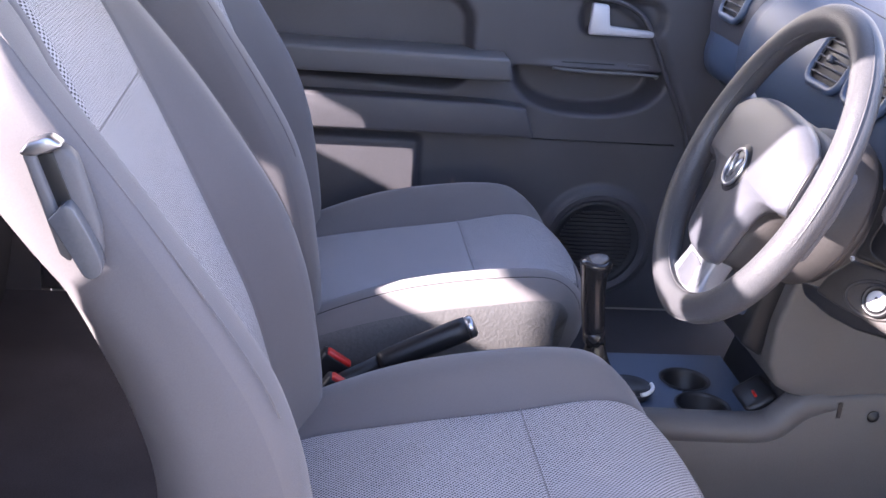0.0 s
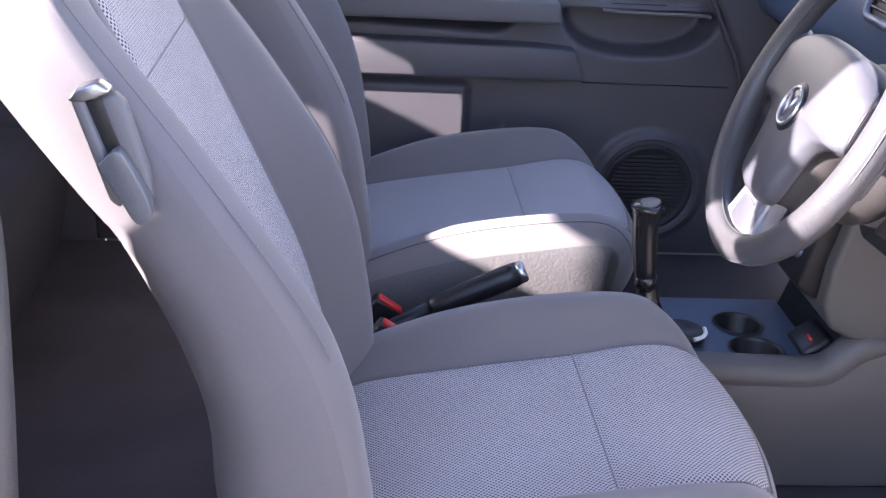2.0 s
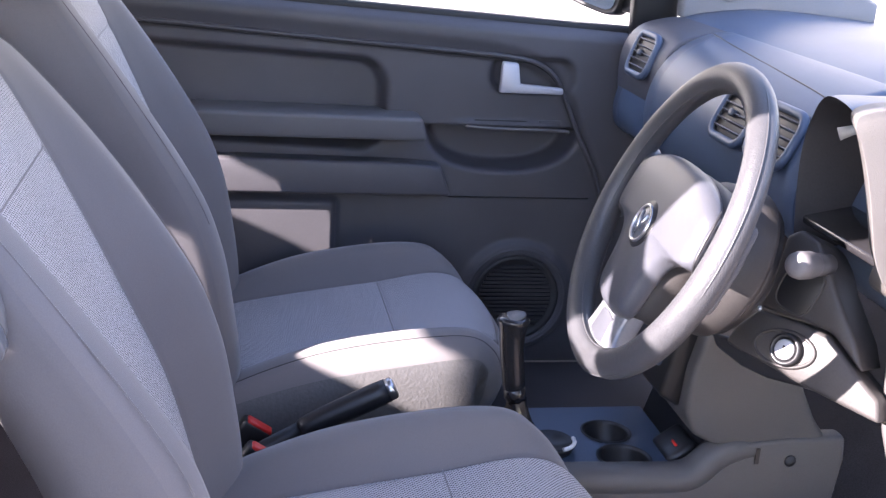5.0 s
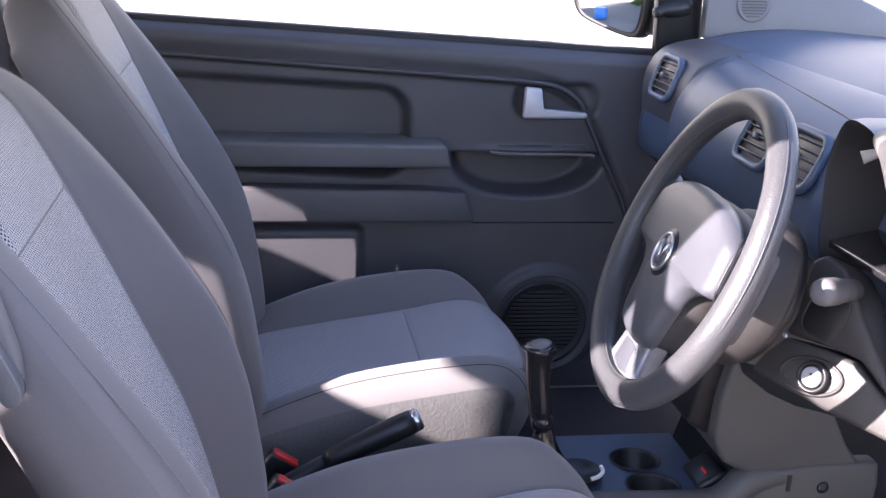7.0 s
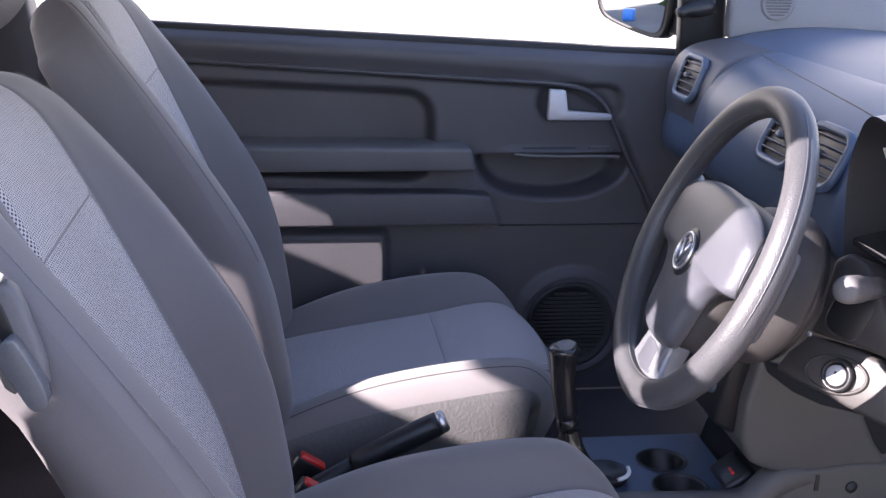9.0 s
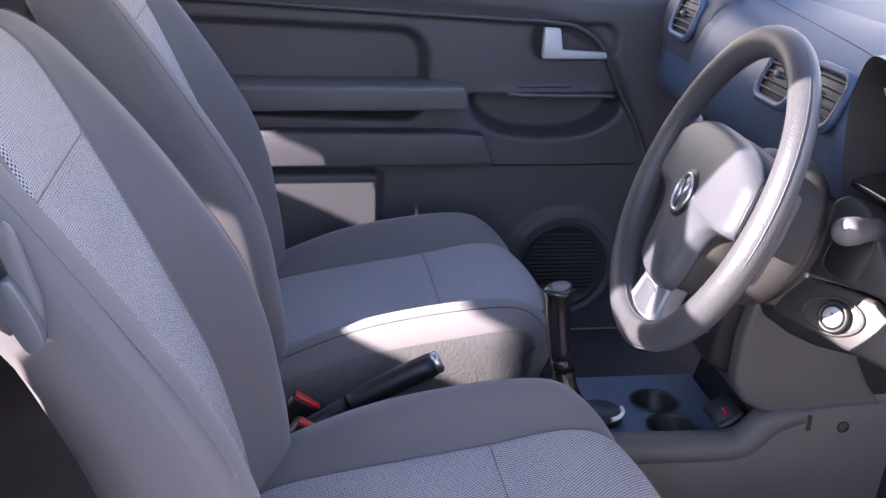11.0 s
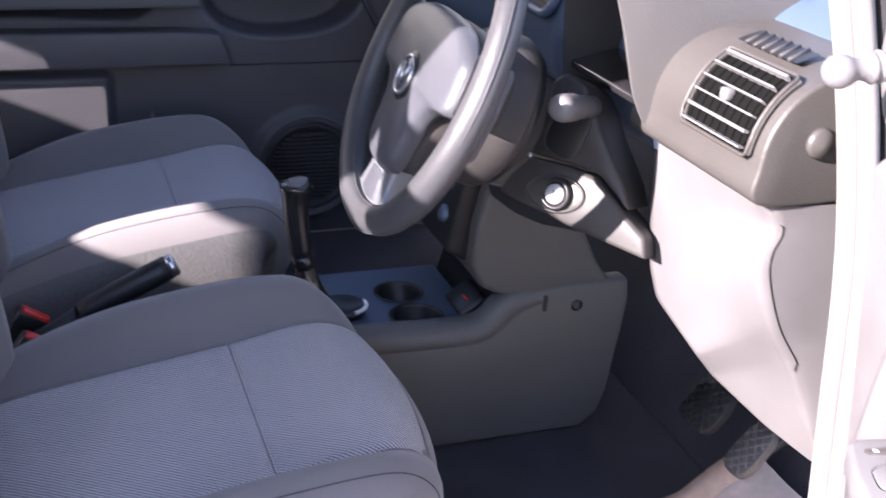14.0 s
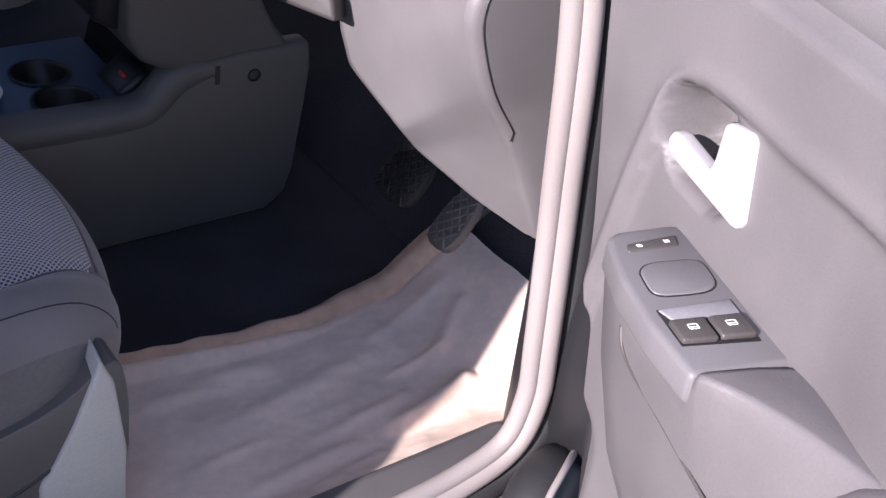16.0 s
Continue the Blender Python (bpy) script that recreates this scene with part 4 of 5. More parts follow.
for s, w in ((0.2352, 0.0265), (0.2375, 0.044)):
    part("symbol", dplate([(s - 0.0010, w - 0.0014), (s + 0.0010, w - 0.0017), (s + 0.0010, w + 0.0012), (s - 0.0010, w + 0.0017)], 0.0012, 0.0016), WHITE, pd, "small white symbol")


def squircle(cs, cw, hs, hw):
    return [(cs + hs * math.copysign(abs(math.cos(a)) ** 0.55, math.cos(a)), cw + hw * math.copysign(abs(math.sin(a)) ** 0.55, math.sin(a)) + 0.25 * hs * math.cos(a)) for a in np.linspace(0, 2 * math.pi, 36, endpoint=False)]


part("blank_gap", dplate(squircle(0.2665, 0.0355, 0.0150, 0.0205), -0.004, 0.0004), BLACK, pd)
part("blank_cover", dplate(squircle(0.2665, 0.0355, 0.0142, 0.0197), -0.004, 0.0012, 0.001), PLASTIC_MID, pd, "grey blanking cover")
part("switch_well", dplate([(0.2885, 0.0165), (0.3215, 0.0180), (0.3190, 0.0605), (0.2910, 0.0605)], -0.004, 0.0005), BLACK, pd, "dark switch well")
part("well_back", dplate([(0.2885, 0.0170), (0.3010, 0.0175), (0.3010, 0.0560), (0.2915, 0.0600)], -0.003, 0.0015, 0.001), TRIM, pd, "pale sloping finger recess")
for w in (0.0285, 0.0500):
    b = part("window_switch", dplate([(0.3020, w - 0.0098), (0.3190, w - 0.0098), (0.3180, w + 0.0098), (0.3020, w + 0.0098)], -0.002, 0.0035, 0.0015), PLASTIC_BROWN, pd, "dark grey window switch")
    for s0, s1, w0, w1 in ((0.3074, 0.3079, -0.0022, 0.0026), (0.3109, 0.3114, -0.0024, 0.0024), (0.3079, 0.3109, -0.0027, -0.0022), (0.3079, 0.3109, 0.0024, 0.0029), (0.3096, 0.3100, -0.0022, 0.0024)):
        part("symbol", dplate([(s0, w + w0), (s1, w + w0), (s1, w + w1), (s0, w + w1)], 0.0033, 0.0038), WHITE, b, "small white symbol")
body = []
for s, w, low in ((0.222, 0.048, 0.048), (0.230, 0.056, 0.056), (0.262, 0.062, 0.062), (0.300, 0.0645, 0.0645), (0.3375, 0.0638, 0.0638), (0.3392, 0.0638, 0.0636), (0.342, 0.0632, 0.063), (0.352, 0.056, 0.062), (0.363, 0.050, 0.061), (0.378, 0.0445, 0.060), (0.393, 0.040, 0.059), (0.42, 0.035, 0.057), (0.46, 0.031, 0.054), (0.54, 0.027, 0.048), (0.66, 0.018, 0.034), (0.74, 0.010, 0.014)):
    z1 = pod_z(s) - 0.018 if s < 0.338 else 0.899 + 0.15 * (s - 0.34)
    body.append([dp(s + 0.004, 0.002, z1), dp(s, w * 0.5, z1 + 0.001), dp(s, w - 0.004, z1 + 0.002), dp(s, w - 0.0012, z1 + 0.001), dp(s, w, z1 - 0.002), dp(s + 0.001, w + (low - w) * 0.2, z1 - 0.008), dp(s + 0.012, low * 0.96, z1 - 0.05), dp(s + 0.03, low * 0.80, z1 - 0.11), dp(s + 0.05, low * 0.45, z1 - 0.17), dp(s + 0.06, 0.004, z1 - 0.20)])
part("armrest", grid_bm(body, cap=True), PLASTIC_LIGHT, ddoor, "warm grey door armrest")
part("trim_gap", tube(spl([dp(0.2665, 0.0615, 0.872), dp(0.2726, 0.0622, 0.8637), dp(0.285, 0.0622, 0.8584), dp(0.3195, 0.0622, 0.855), dp(0.352, 0.0610, 0.850), dp(0.386, 0.0590, 0.843), dp(0.43, 0.0560, 0.832)], 40), 0.0012, 6), PLASTIC_BROWN, ddoor, "fine joint under the switch panel")
swell = [[dp(0.452 + 0.046 * math.sin(u) * math.cos(v), 0.030 + 0.031 * math.cos(u), 0.862 + 0.058 * math.sin(u) * math.sin(v)) for v in np.linspace(0, 2 * math.pi, 40, endpoint=False)] for u in np.linspace(0.02, 1.6, 18)]
part("pull_swell", grid_bm(swell, close_v=True, cap=True), PLASTIC_LIGHT, ddoor, "rounded swelling of the pull grip")
part("grip_opening", lathe([(0, -0.012), (0.012, -0.010), (0.017, 0), (0.012, 0.010), (0, 0.012)], aim(dp(0.468, 0.036, 0.905), DN), 24), BLACK, ddoor, "dark opening behind the pull grip")
edge = [dp(float(np.interp(z, [0.36, 0.644, 0.856, 0.961, 1.1], [0.238, 0.170, 0.121, 0.089, 0.053])), -0.016, z) for z in np.linspace(0.40, 1.05, 30)]
part("edge_seal", tube(edge, 0.011, 10, up=(0, 1, 0)), RUBBER, ddoor, "black rubber seal on the door edge")
# rubber sleeve by the front post
sleeve = thing("cable_sleeve", (0.32, -0.78, 0.40), "black rubber cable sleeve between door post and door", "cable sleeve")
part("sleeve", tube(spl([(0.345, -0.755, 0.42), (0.310, -0.785, 0.470), (0.270, -0.805, 0.475), (0.235, -0.83, 0.43), (0.225, -0.85, 0.38)], 24), 0.030, 16), RUBBER, sleeve)
part("edge", tube(spl([(0.325, -0.790, 0.500), (0.290, -0.812, 0.512), (0.255, -0.830, 0.500), (0.230, -0.850, 0.465)], 20), 0.0035, 8), SEAL, sleeve, "grey rubber edge")
base_ = part("mirror_base", dprism([(0.058, 1.11), (0.074, 1.087), (0.082, 1.076), (0.094, 1.069), (0.124, 1.066), (0.165, 1.073), (0.25, 1.086), (0.25, 1.10), (0.10, 1.22), (0.062, 1.22)], -0.012, 0.019, 0.004, 3), PLASTIC_MID, ddoor, "grey triangle behind the mirror lever")
kn = [(0.019, 0.016), (0.026, 0.016), (0.028, 0.0105), (0.030, 0.0105)]
for k in range(4):
    w = 0.031 + k * 0.0062
    kn += [(w, 0.0105), (w + 0.0014, 0.0112), (w + 0.003, 0.0098), (w + 0.0042, 0.0092)]
kn += [(0.058, 0.0075)] + [(0.0715 - 0.0115 * math.cos(a), max(0.0115 * math.sin(a), 0.0006)) for a in np.linspace(0.8, math.pi, 9)]
part("mirror_lever", tube([dp(0.118 + 0.19 * (w - 0.02), w, 1.1245 - 0.0085 * w / 0.07) for w, r in kn], [r for w, r in kn], 20), PLASTIC_MID, base_, "grey ball-ended mirror lever with ribbed sleeve")
# ---- dashboard ----
dash = thing("dashboard", (0.45, 0, 0.7), "charcoal and grey plastic dashboard with round edges", "dashboard")
prof = spl([(0.85, 1.10), (0.60, 1.118), (0.46, 1.110), (0.375, 1.085), (0.325, 1.045), (0.298, 0.985), (0.285, 0.925), (0.300, 0.885), (0.36, 0.86), (0.50, 0.84)], 46)
rows = [[(x, y, z) for x, z in prof] for y in np.linspace(-0.645, 0.62, 40)]
part("top", grid_bm(rows, cap=True), DASH, dash)
low = spl([(0.36, 0.90), (0.345, 0.80), (0.36, 0.70), (0.42, 0.62), (0.55, 0.58)], 20)
part("glove_box", grid_bm([[(x, y, z) for x, z in low] for y in np.linspace(0.14, 0.62, 10)]), PLASTIC, dash)
# driver's end: rounded vent housing and lower cover
BLK = [(0.34, 0.938), (0.225, 0.940), (0.218, 0.975), (0.226, 1.010), (0.248, 1.038), (0.285, 1.055), (0.34, 1.062)]
blk = [tuple(p) for p in spl(BLK, 30)]
part("vent_housing", prism_xz(blk + [(0.42, 1.062), (0.42, 0.938)], -0.662, -0.435, 0.004, 3), PLASTIC_BROWN, dash, "brownish grey vent housing")
part("cover_button", lathe([(0, 0), (0.0145, 0), (0.014, 0.004), (0.011, 0.007), (0, 0.0085)], aim((0.275, -0.661, 0.996), (0, -1, 0)), 28), PLASTIC_BROWN, dash, "round screw cover")


def on_blk(h, y, out=0.0):
    """A place on the vent housing's round front: h runs up the front from 0 to 1."""
    i = h * (len(blk) - 1)
    k = min(int(i), len(blk) - 2)
    f = i - k
    (x0, z0), (x1, z1) = blk[k], blk[k + 1]
    n = Vector((-(z1 - z0), 0, x1 - x0)).normalized()
    return Vector((x0 + (x1 - x0) * f, y, z0 + (z1 - z0) * f)) + n * out


# shallow sheet on the housing; its black replaces the shaft's shadow
vent = part("air_vent", grid_bm([[on_blk(h, y, 0.0065) for y in np.linspace(-0.640, -0.545, 8)] for h in np.linspace(0.37, 0.71, 12)]), VENT_SHADE, dash, "round-edged air vent with the shade inside it painted black")
for k in range(6):
    h = 0.385 + k * 0.060
    part("slat", poly_prism([on_blk(h, -0.640, 0.006), on_blk(h, -0.545, 0.006), on_blk(h + 0.009, -0.545, 0.006), on_blk(h + 0.009, -0.640, 0.006)], [on_blk(h, -0.640, 0.012), on_blk(h, -0.545, 0.012), on_blk(h + 0.009, -0.545, 0.012), on_blk(h + 0.009, -0.640, 0.012)]), PLASTIC_MID, vent)
for k in range(8):
    y = -0.633 + k * 0.0118
    part("vane", tube([on_blk(h, y, 0.0075) for h in np.linspace(0.38, 0.705, 9)], 0.0009, 6), VENT_SHADE, vent)
fr = [on_blk(0.365, y, 0.008) for y in np.linspace(-0.644, -0.541, 6)] + [on_blk(h, -0.537, 0.008) for h in np.linspace(0.38, 0.70, 8)] + [on_blk(0.72, y, 0.008) for y in np.linspace(-0.541, -0.644, 6)] + [on_blk(h, -0.648, 0.008) for h in np.linspace(0.70, 0.38, 8)]
part("frame", tube(fr, 0.0020, 8, closed=True), PLASTIC_BROWN, vent)
part("vent_wheel", box((0.012, 0.012, 0.012), Matrix.Translation(on_blk(0.54, -0.592, 0.010)), 0.003), PLASTIC_MID, vent)
dem = part("demister_slot", grid_bm([[on_blk(h, y, 0.0068) for y in np.linspace(-0.622, -0.528, 6)] for h in np.linspace(0.77, 0.86, 5)]), BLACK, dash, "side window demister slot")
for k in range(6):
    y = -0.610 + k * 0.0135
    part("slat", tube([on_blk(0.77, y, 0.0075), on_blk(0.86, y + 0.006, 0.0075)], 0.0016, 6), PLASTIC_BROWN, dem)
def dense(pts, n):
    """n points along straight runs through pts, corners a little eased."""
    p = np.array(pts, float)
    i = np.linspace(0, len(p) - 1, n)
    q = np.stack([np.interp(i, range(len(p)), p[:, k]) for k in range(3)], 1)
    q[1:-1] = (q[:-2] + 2 * q[1:-1] + q[2:]) / 4
    return q


B = dense([(0.240, -0.450, 0.936), (0.246, -0.447, 0.86), (0.254, -0.450, 0.787), (0.255, -0.470, 0.757), (0.264, -0.545, 0.727), (0.293, -0.540, 0.694), (0.331, -0.590, 0.658), (0.357, -0.640, 0.641)], 60)
C = spl([(0.239, -0.645, 0.936), (0.247, -0.645, 0.913), (0.240, -0.645, 0.892), (0.242, -0.645, 0.866), (0.263, -0.645, 0.814), (0.296, -0.645, 0.765), (0.323, -0.645, 0.713), (0.358, -0.645, 0.642)], 60)
front = []
for p, q in zip(B, C):
    row = [p + np.array((0.15, 0.0, 0.01)), p + np.array((0.012, 0.004, 0.0)), p + np.array((0.003, 0.0005, 0.0)), p]
    row += [p + (q - p) * k for k in np.linspace(0.04, 0.97, 24)] + [q]
    front.append(row)
part("lower_cover", grid_bm(front), PLASTIC_LIGHT, dash, "warm grey lower dashboard cover")
end = [[q, q + np.array((0.001, -0.006, 0)), q + np.array((0.005, -0.011, 0)), q + np.array((0.014, -0.0125, 0)), np.array((max(q[0] + 0.02, 0.30), -0.660, q[2])), np.array((max(q[0] + 0.03, 0.44), -0.662, q[2]))] for q in C]
part("cover_end", grid_bm(end), PLASTIC_LIGHT, dash, "warm grey end of the lower cover")
part("cover_joint", box((0.18, 0.205, 0.004), pose(0.345, -0.548, 0.9375)), BLACK, dash)
gap = [(x + 0.010, y - 0.0125, z) for x, y, z in C[7:42]]
part("pocket_gap", tube([tuple(C[7] + np.array((0.006, -0.012, 0.002)))] + gap + [tuple(C[42] + np.array((0.006, -0.0115, -0.003)))], 0.0007, 6), PLASTIC_BROWN, dash, "fine gap of the pocket lid")
# instrument binnacle
arch = [(-0.360 + 0.122 * math.copysign(abs(math.cos(a)) ** 0.7, math.cos(a)), 0.985 + 0.135 * abs(math.sin(a)) ** 0.75) for a in np.linspace(0, math.pi, 33)]
arch = [(-0.242, 0.925), (-0.239, 0.955)] + arch + [(-0.481, 0.955), (-0.478, 0.925)]
rows = []
for x, k, lean in ((0.46, 0.90, 0.0), (0.40, 1.0, 0.05), (0.30, 1.03, 0.15), (0.232, 1.03, 0.30), (0.218, 1.015, 0.33), (0.223, 0.985, 0.33), (0.30, 0.93, 0.15), (0.36, 0.90, 0.0)):
    row = []
    for y, z in arch:
        y, z = -0.360 + (y + 0.360) * k * (0.80 if y < -0.360 else 1.0), 0.985 + (z - 0.985) * k
        near = min(1.0, max(0.0, (-0.26 - y) / 0.20))
        row.append((x + 0.08 * (1.1 - z) * (1 - near) + lean * (0.98 - z) * near, y, z))
    rows.append(row)
part("binnacle", grid_bm(rows[:5]), DASH, dash, "dark blue grey instrument hood")
part("hood_lining", grid_bm(rows[4:]), GRILLE, dash, "black lining of the instrument hood")
part("trip_knob", tube([(0.26, -0.330, 1.092), (0.235, -0.322, 1.084), (0.222, -0.316, 1.078)], [0.004, 0.0055, 0.0075], 12), SHOE, dash, "pale knob under the instrument hood")
part("instrument_face", prism_xz([(0.325, 0.955), (0.345, 0.955), (0.385, 1.10), (0.365, 1.10)], -0.47, -0.25), BLACK, dash, "unlit black instrument face")
part("instrument_lens", poly_prism([(0.235, -0.475, 0.965), (0.235, -0.245, 0.965), (0.330, -0.245, 0.985), (0.330, -0.475, 0.985)], [(0.235, -0.475, 0.955), (0.235, -0.245, 0.955), (0.330, -0.245, 0.975), (0.330, -0.475, 0.975)], 0.003), GLOSS, dash, "glossy lower edge of the instruments")
fl = [tuple(p) for p in spl([(0.244, -0.470, 0.934), (0.215, -0.470, 0.952), (0.197, -0.470, 0.982), (0.187, -0.470, 1.015), (0.176, -0.470, 1.055), (0.160, -0.470, 1.098), (0.150, -0.468, 1.118), (0.158, -0.468, 1.129), (0.20, -0.468, 1.134), (0.30, -0.474, 1.126), (0.37, -0.480, 1.112)], 40)] + [(0.37, -0.480, 0.934)]
part("flank", poly_prism(fl, [(x + 0.02, y + 0.045, z) for x, y, z in fl], 0.006, 3), PLASTIC_CONSOLE, dash, "grey flank of the instrument hood")
# centre and far vents
def round_vent(y0, y1, z0, z1, x0, x1):
    """A louvred vent whose face leans back from x0 at its foot to x1 at its top."""
    def at(y, z, out):
        return (x0 + (x1 - x0) * (z - z0) / (z1 - z0) - out, y, z)

    rim = rounded(y0, y1, z0, z1, 0.020)
    lean = math.degrees(math.atan2(x1 - x0, z1 - z0))
    v = part("air_vent", poly_prism([at(y, z, 0) for y, z in rim], [at(y, z, -0.03) for y, z in rim], 0.004), BLACK, dash, "dark air vent")
    part("frame", tube([at(y, z, 0.001) for y, z in rim], 0.0065, 10, closed=True), DASH, v)
    part("inner_frame", tube([at((y0 + y1) / 2 + (y - (y0 + y1) / 2) * 0.89, (z0 + z1) / 2 + (z - (z0 + z1) / 2) * 0.89, 0.002) for y, z in rim], 0.0022, 8, closed=True), BLACK, v)
    n = 5
    for k in range(n):
        z = z0 + 0.011 + k * (z1 - z0 - 0.024) / (n - 1)
        inset = 0.009 if k in (0, n - 1) else 0.005
        part("slat", box((0.014, y1 - y0 - 2 * inset, 0.0024), Matrix.Translation(at((y0 + y1) / 2, z, -0.002)) @ pose(0, 0, 0, 0, lean + 22, 0), 0.0008), VENT_SLAT, v)
    for k in range(6):
        y = y0 + (k + 1) * (y1 - y0) / 7
        part("vane", box((0.012, 0.0012, z1 - z0 - 0.016), Matrix.Translation(at(y, (z0 + z1) / 2, -0.018)) @ pose(0, 0, 0, 0, lean, 0)), BLACK, v)
    part("slider", box((0.010, 0.013, 0.011), Matrix.Translation(at((y0 + y1) / 2 + 0.008, (z0 + z1) / 2 + 0.003, 0.005)) @ pose(0, 0, 0, 0, lean, 0), 0.003, 3), VENT_SLAT, v, "grey slider knob")


round_vent(0.004, 0.108, 0.988, 1.056, 0.259, 0.291)
round_vent(-0.122, -0.012, 0.988, 1.056, 0.259, 0.291)
sh = [tuple(p) for p in spl([(0.42, 1.098), (0.372, 1.094), (0.322, 1.078), (0.295, 1.040), (0.290, 0.985), (0.300, 0.935), (0.34, 0.895)], 24)]
part("end_housing", prism_xz(sh + [(0.42, 0.895)], 0.410, 0.632, 0.010, 3), PLASTIC, dash, "rounded end of the dashboard")
round_vent(0.462, 0.560, 1.004, 1.074, 0.281, 0.306)
part("passenger_pad", grid_bm([[(x, y, z) for x, z in spl([(0.455, 1.085), (0.40, 1.099), (0.335, 1.080), (0.288, 1.037), (0.268, 0.98), (0.272, 0.92), (0.300, 0.885)], 24)] for y in np.linspace(-0.16, 0.405, 16)], cap=True), DASH, dash, "curved passenger airbag cover")
part("pad_joint", tube([(x, y, z) for y, (x, z) in zip(np.linspace(0.40, -0.12, 30), spl([(0.373, 1.0945), (0.363, 1.0915), (0.355, 1.0885), (0.348, 1.0855), (0.341, 1.0825), (0.334, 1.0792), (0.326, 1.0745)], 30))], 0.0013, 6), BLACK, dash, "dark joint behind the airbag cover")
part("trim_line", tube([(0.302, y, 0.885) for y in np.linspace(0.02, 0.55, 6)], 0.005, 8), BLACK, dash)

# ---- pale trim and mirror at the far windscreen pillar ----
tr = [(0.402, 1.095), (0.402, 1.30), (0.80, 1.14), (0.80, 1.095)]
trim = thing("pillar_trim", (0.5, 0.64, 1.09), "pale grey windscreen pillar trim with round speaker grille", "pillar trim")
part("panel", poly_prism([(x, 0.625, z) for x, z in tr], [(x, 0.66, z) for x, z in tr], 0.006), TRIM, trim)
tw = part("tweeter", lathe([(0, 0.002), (0.026, 0.002), (0.030, 0.005), (0.033, 0.001), (0.033, -0.004), (0, -0.004)], aim((0.490, 0.624, 1.162), (0, -1, 0)), 32), TRIM, trim, "round speaker grille")
for k in range(-4, 5):
    z = k * 0.0055
    hw = math.sqrt(0.026**2 - z * z)
    part("slot", box((2 * hw * 0.95, 0.003, 0.0022), pose(0.490, 0.6215, 1.162 + z)), PLASTIC, tw)
mir = thing("door_mirror", (0.33, 0.86, 1.06), "black door mirror outside the passenger window", "door mirror")
MN = Vector((-0.84, -0.543, 0)).normalized()
MT = Vector((0.543, -0.84, 0)).normalized()  # along the glass, towards the car
MC = Vector((0.290, 0.880, 1.155))


def mp(a, b, c):
    return MC + MT * a + Vector((0, 0, b)) + MN * c


sh = [tuple(p) for p in spl([(-0.105, 0.05), (-0.102, 0.0), (-0.085, -0.042), (-0.05, -0.060), (0.03, -0.078), (0.075, -0.080), (0.092, -0.05), (0.098, 0.03), (0.085, 0.075), (-0.08, 0.08), (-0.105, 0.05)], 44)[:-1]]
rows = []
for c, k in ((0.0, 0.93), (0.004, 1.0), (-0.03, 1.03), (-0.07, 0.85), (-0.10, 0.45)):
    rows.append([mp(a * k, b * k, c) for a, b in sh])
part("housing", grid_bm(rows, close_v=True, cap=True), BLACK, mir)
part("mirror_glass", poly_prism([mp(a * 0.88, b * 0.88, 0.0025) for a, b in sh], [mp(a * 0.88, b * 0.88, 0.0005) for a, b in sh]), MIRROR, mir, "mirror glass")
part("stem", poly_prism([mp(0.07, -0.075, -0.01), mp(0.20, -0.075, -0.01), mp(0.20, -0.02, -0.01), mp(0.07, -0.02, -0.01)], [mp(0.07, -0.075, -0.06), mp(0.20, -0.075, -0.06), mp(0.20, -0.02, -0.06), mp(0.07, -0.02, -0.06)], 0.012, 3), BLACK, mir)
ctl = thing("mirror_control", (0.345, 0.655, 1.14), "black mirror adjusting knob on the pillar", "mirror control")
part("knob", tube(spl([(0.305, 0.645, 1.137), (0.322, 0.648, 1.143), (0.350, 0.655, 1.148), (0.375, 0.665, 1.152)], 12), list(np.interp(np.linspace(0, 1, 12), [0, 0.12, 0.3, 0.5, 0.8, 1], [0.006, 0.012, 0.009, 0.016, 0.018, 0.018])), 16), BLACK, ctl)

BUTTON_ROW = 6
for k in range(BUTTON_ROW):
    y = 0.122 - k * 0.023
    part("button", box((0.012, 0.019, 0.013), pose(0.288, y, 0.925, 0, -20, 0), 0.002), BLACK, dash, "black push button")
# ---- centre console ----
con = thing("centre_console", (0.1, 0, FLOOR_Z), "dark grey plastic centre console with cup holders", "centre console")
side = [(-0.46, 0.362), (0.372, 0.362), (0.400, 0.385), (0.411, 0.420), (0.424, 0.520), (0.429, 0.570), (0.425, 0.606), (0.34, 0.606), (0.276, 0.600), (0.250, 0.588), (0.228, 0.562), (0.205, 0.543), (0.16, 0.536), (-0.12, 0.528), (-0.46, 0.498)]
part("side_wall", prism_xz(side, -0.094, -0.125, 0.008, 4), PLASTIC_CONSOLE, con, "grey plastic side wall")
far_side = [(-0.46, 0.362), (0.372, 0.362), (0.411, 0.420), (0.424, 0.520), (0.20, 0.520), (-0.12, 0.515), (-0.46, 0.490)]
part("side_wall", prism_xz(far_side, 0.094, 0.125, 0.008, 4), PLASTIC_CONSOLE, con, "grey plastic side wall")
ROLL = [(-0.30, -0.1045, 0.530), (-0.12, -0.1045, 0.537), (0.03, -0.1045, 0.540), (0.11, -0.1045, 0.538), (0.185, -0.1045, 0.538), (0.214, -0.1045, 0.547), (0.237, -0.1050, 0.570), (0.258, -0.1055, 0.583), (0.285, -0.106, 0.585), (0.33, -0.108, 0.584)]
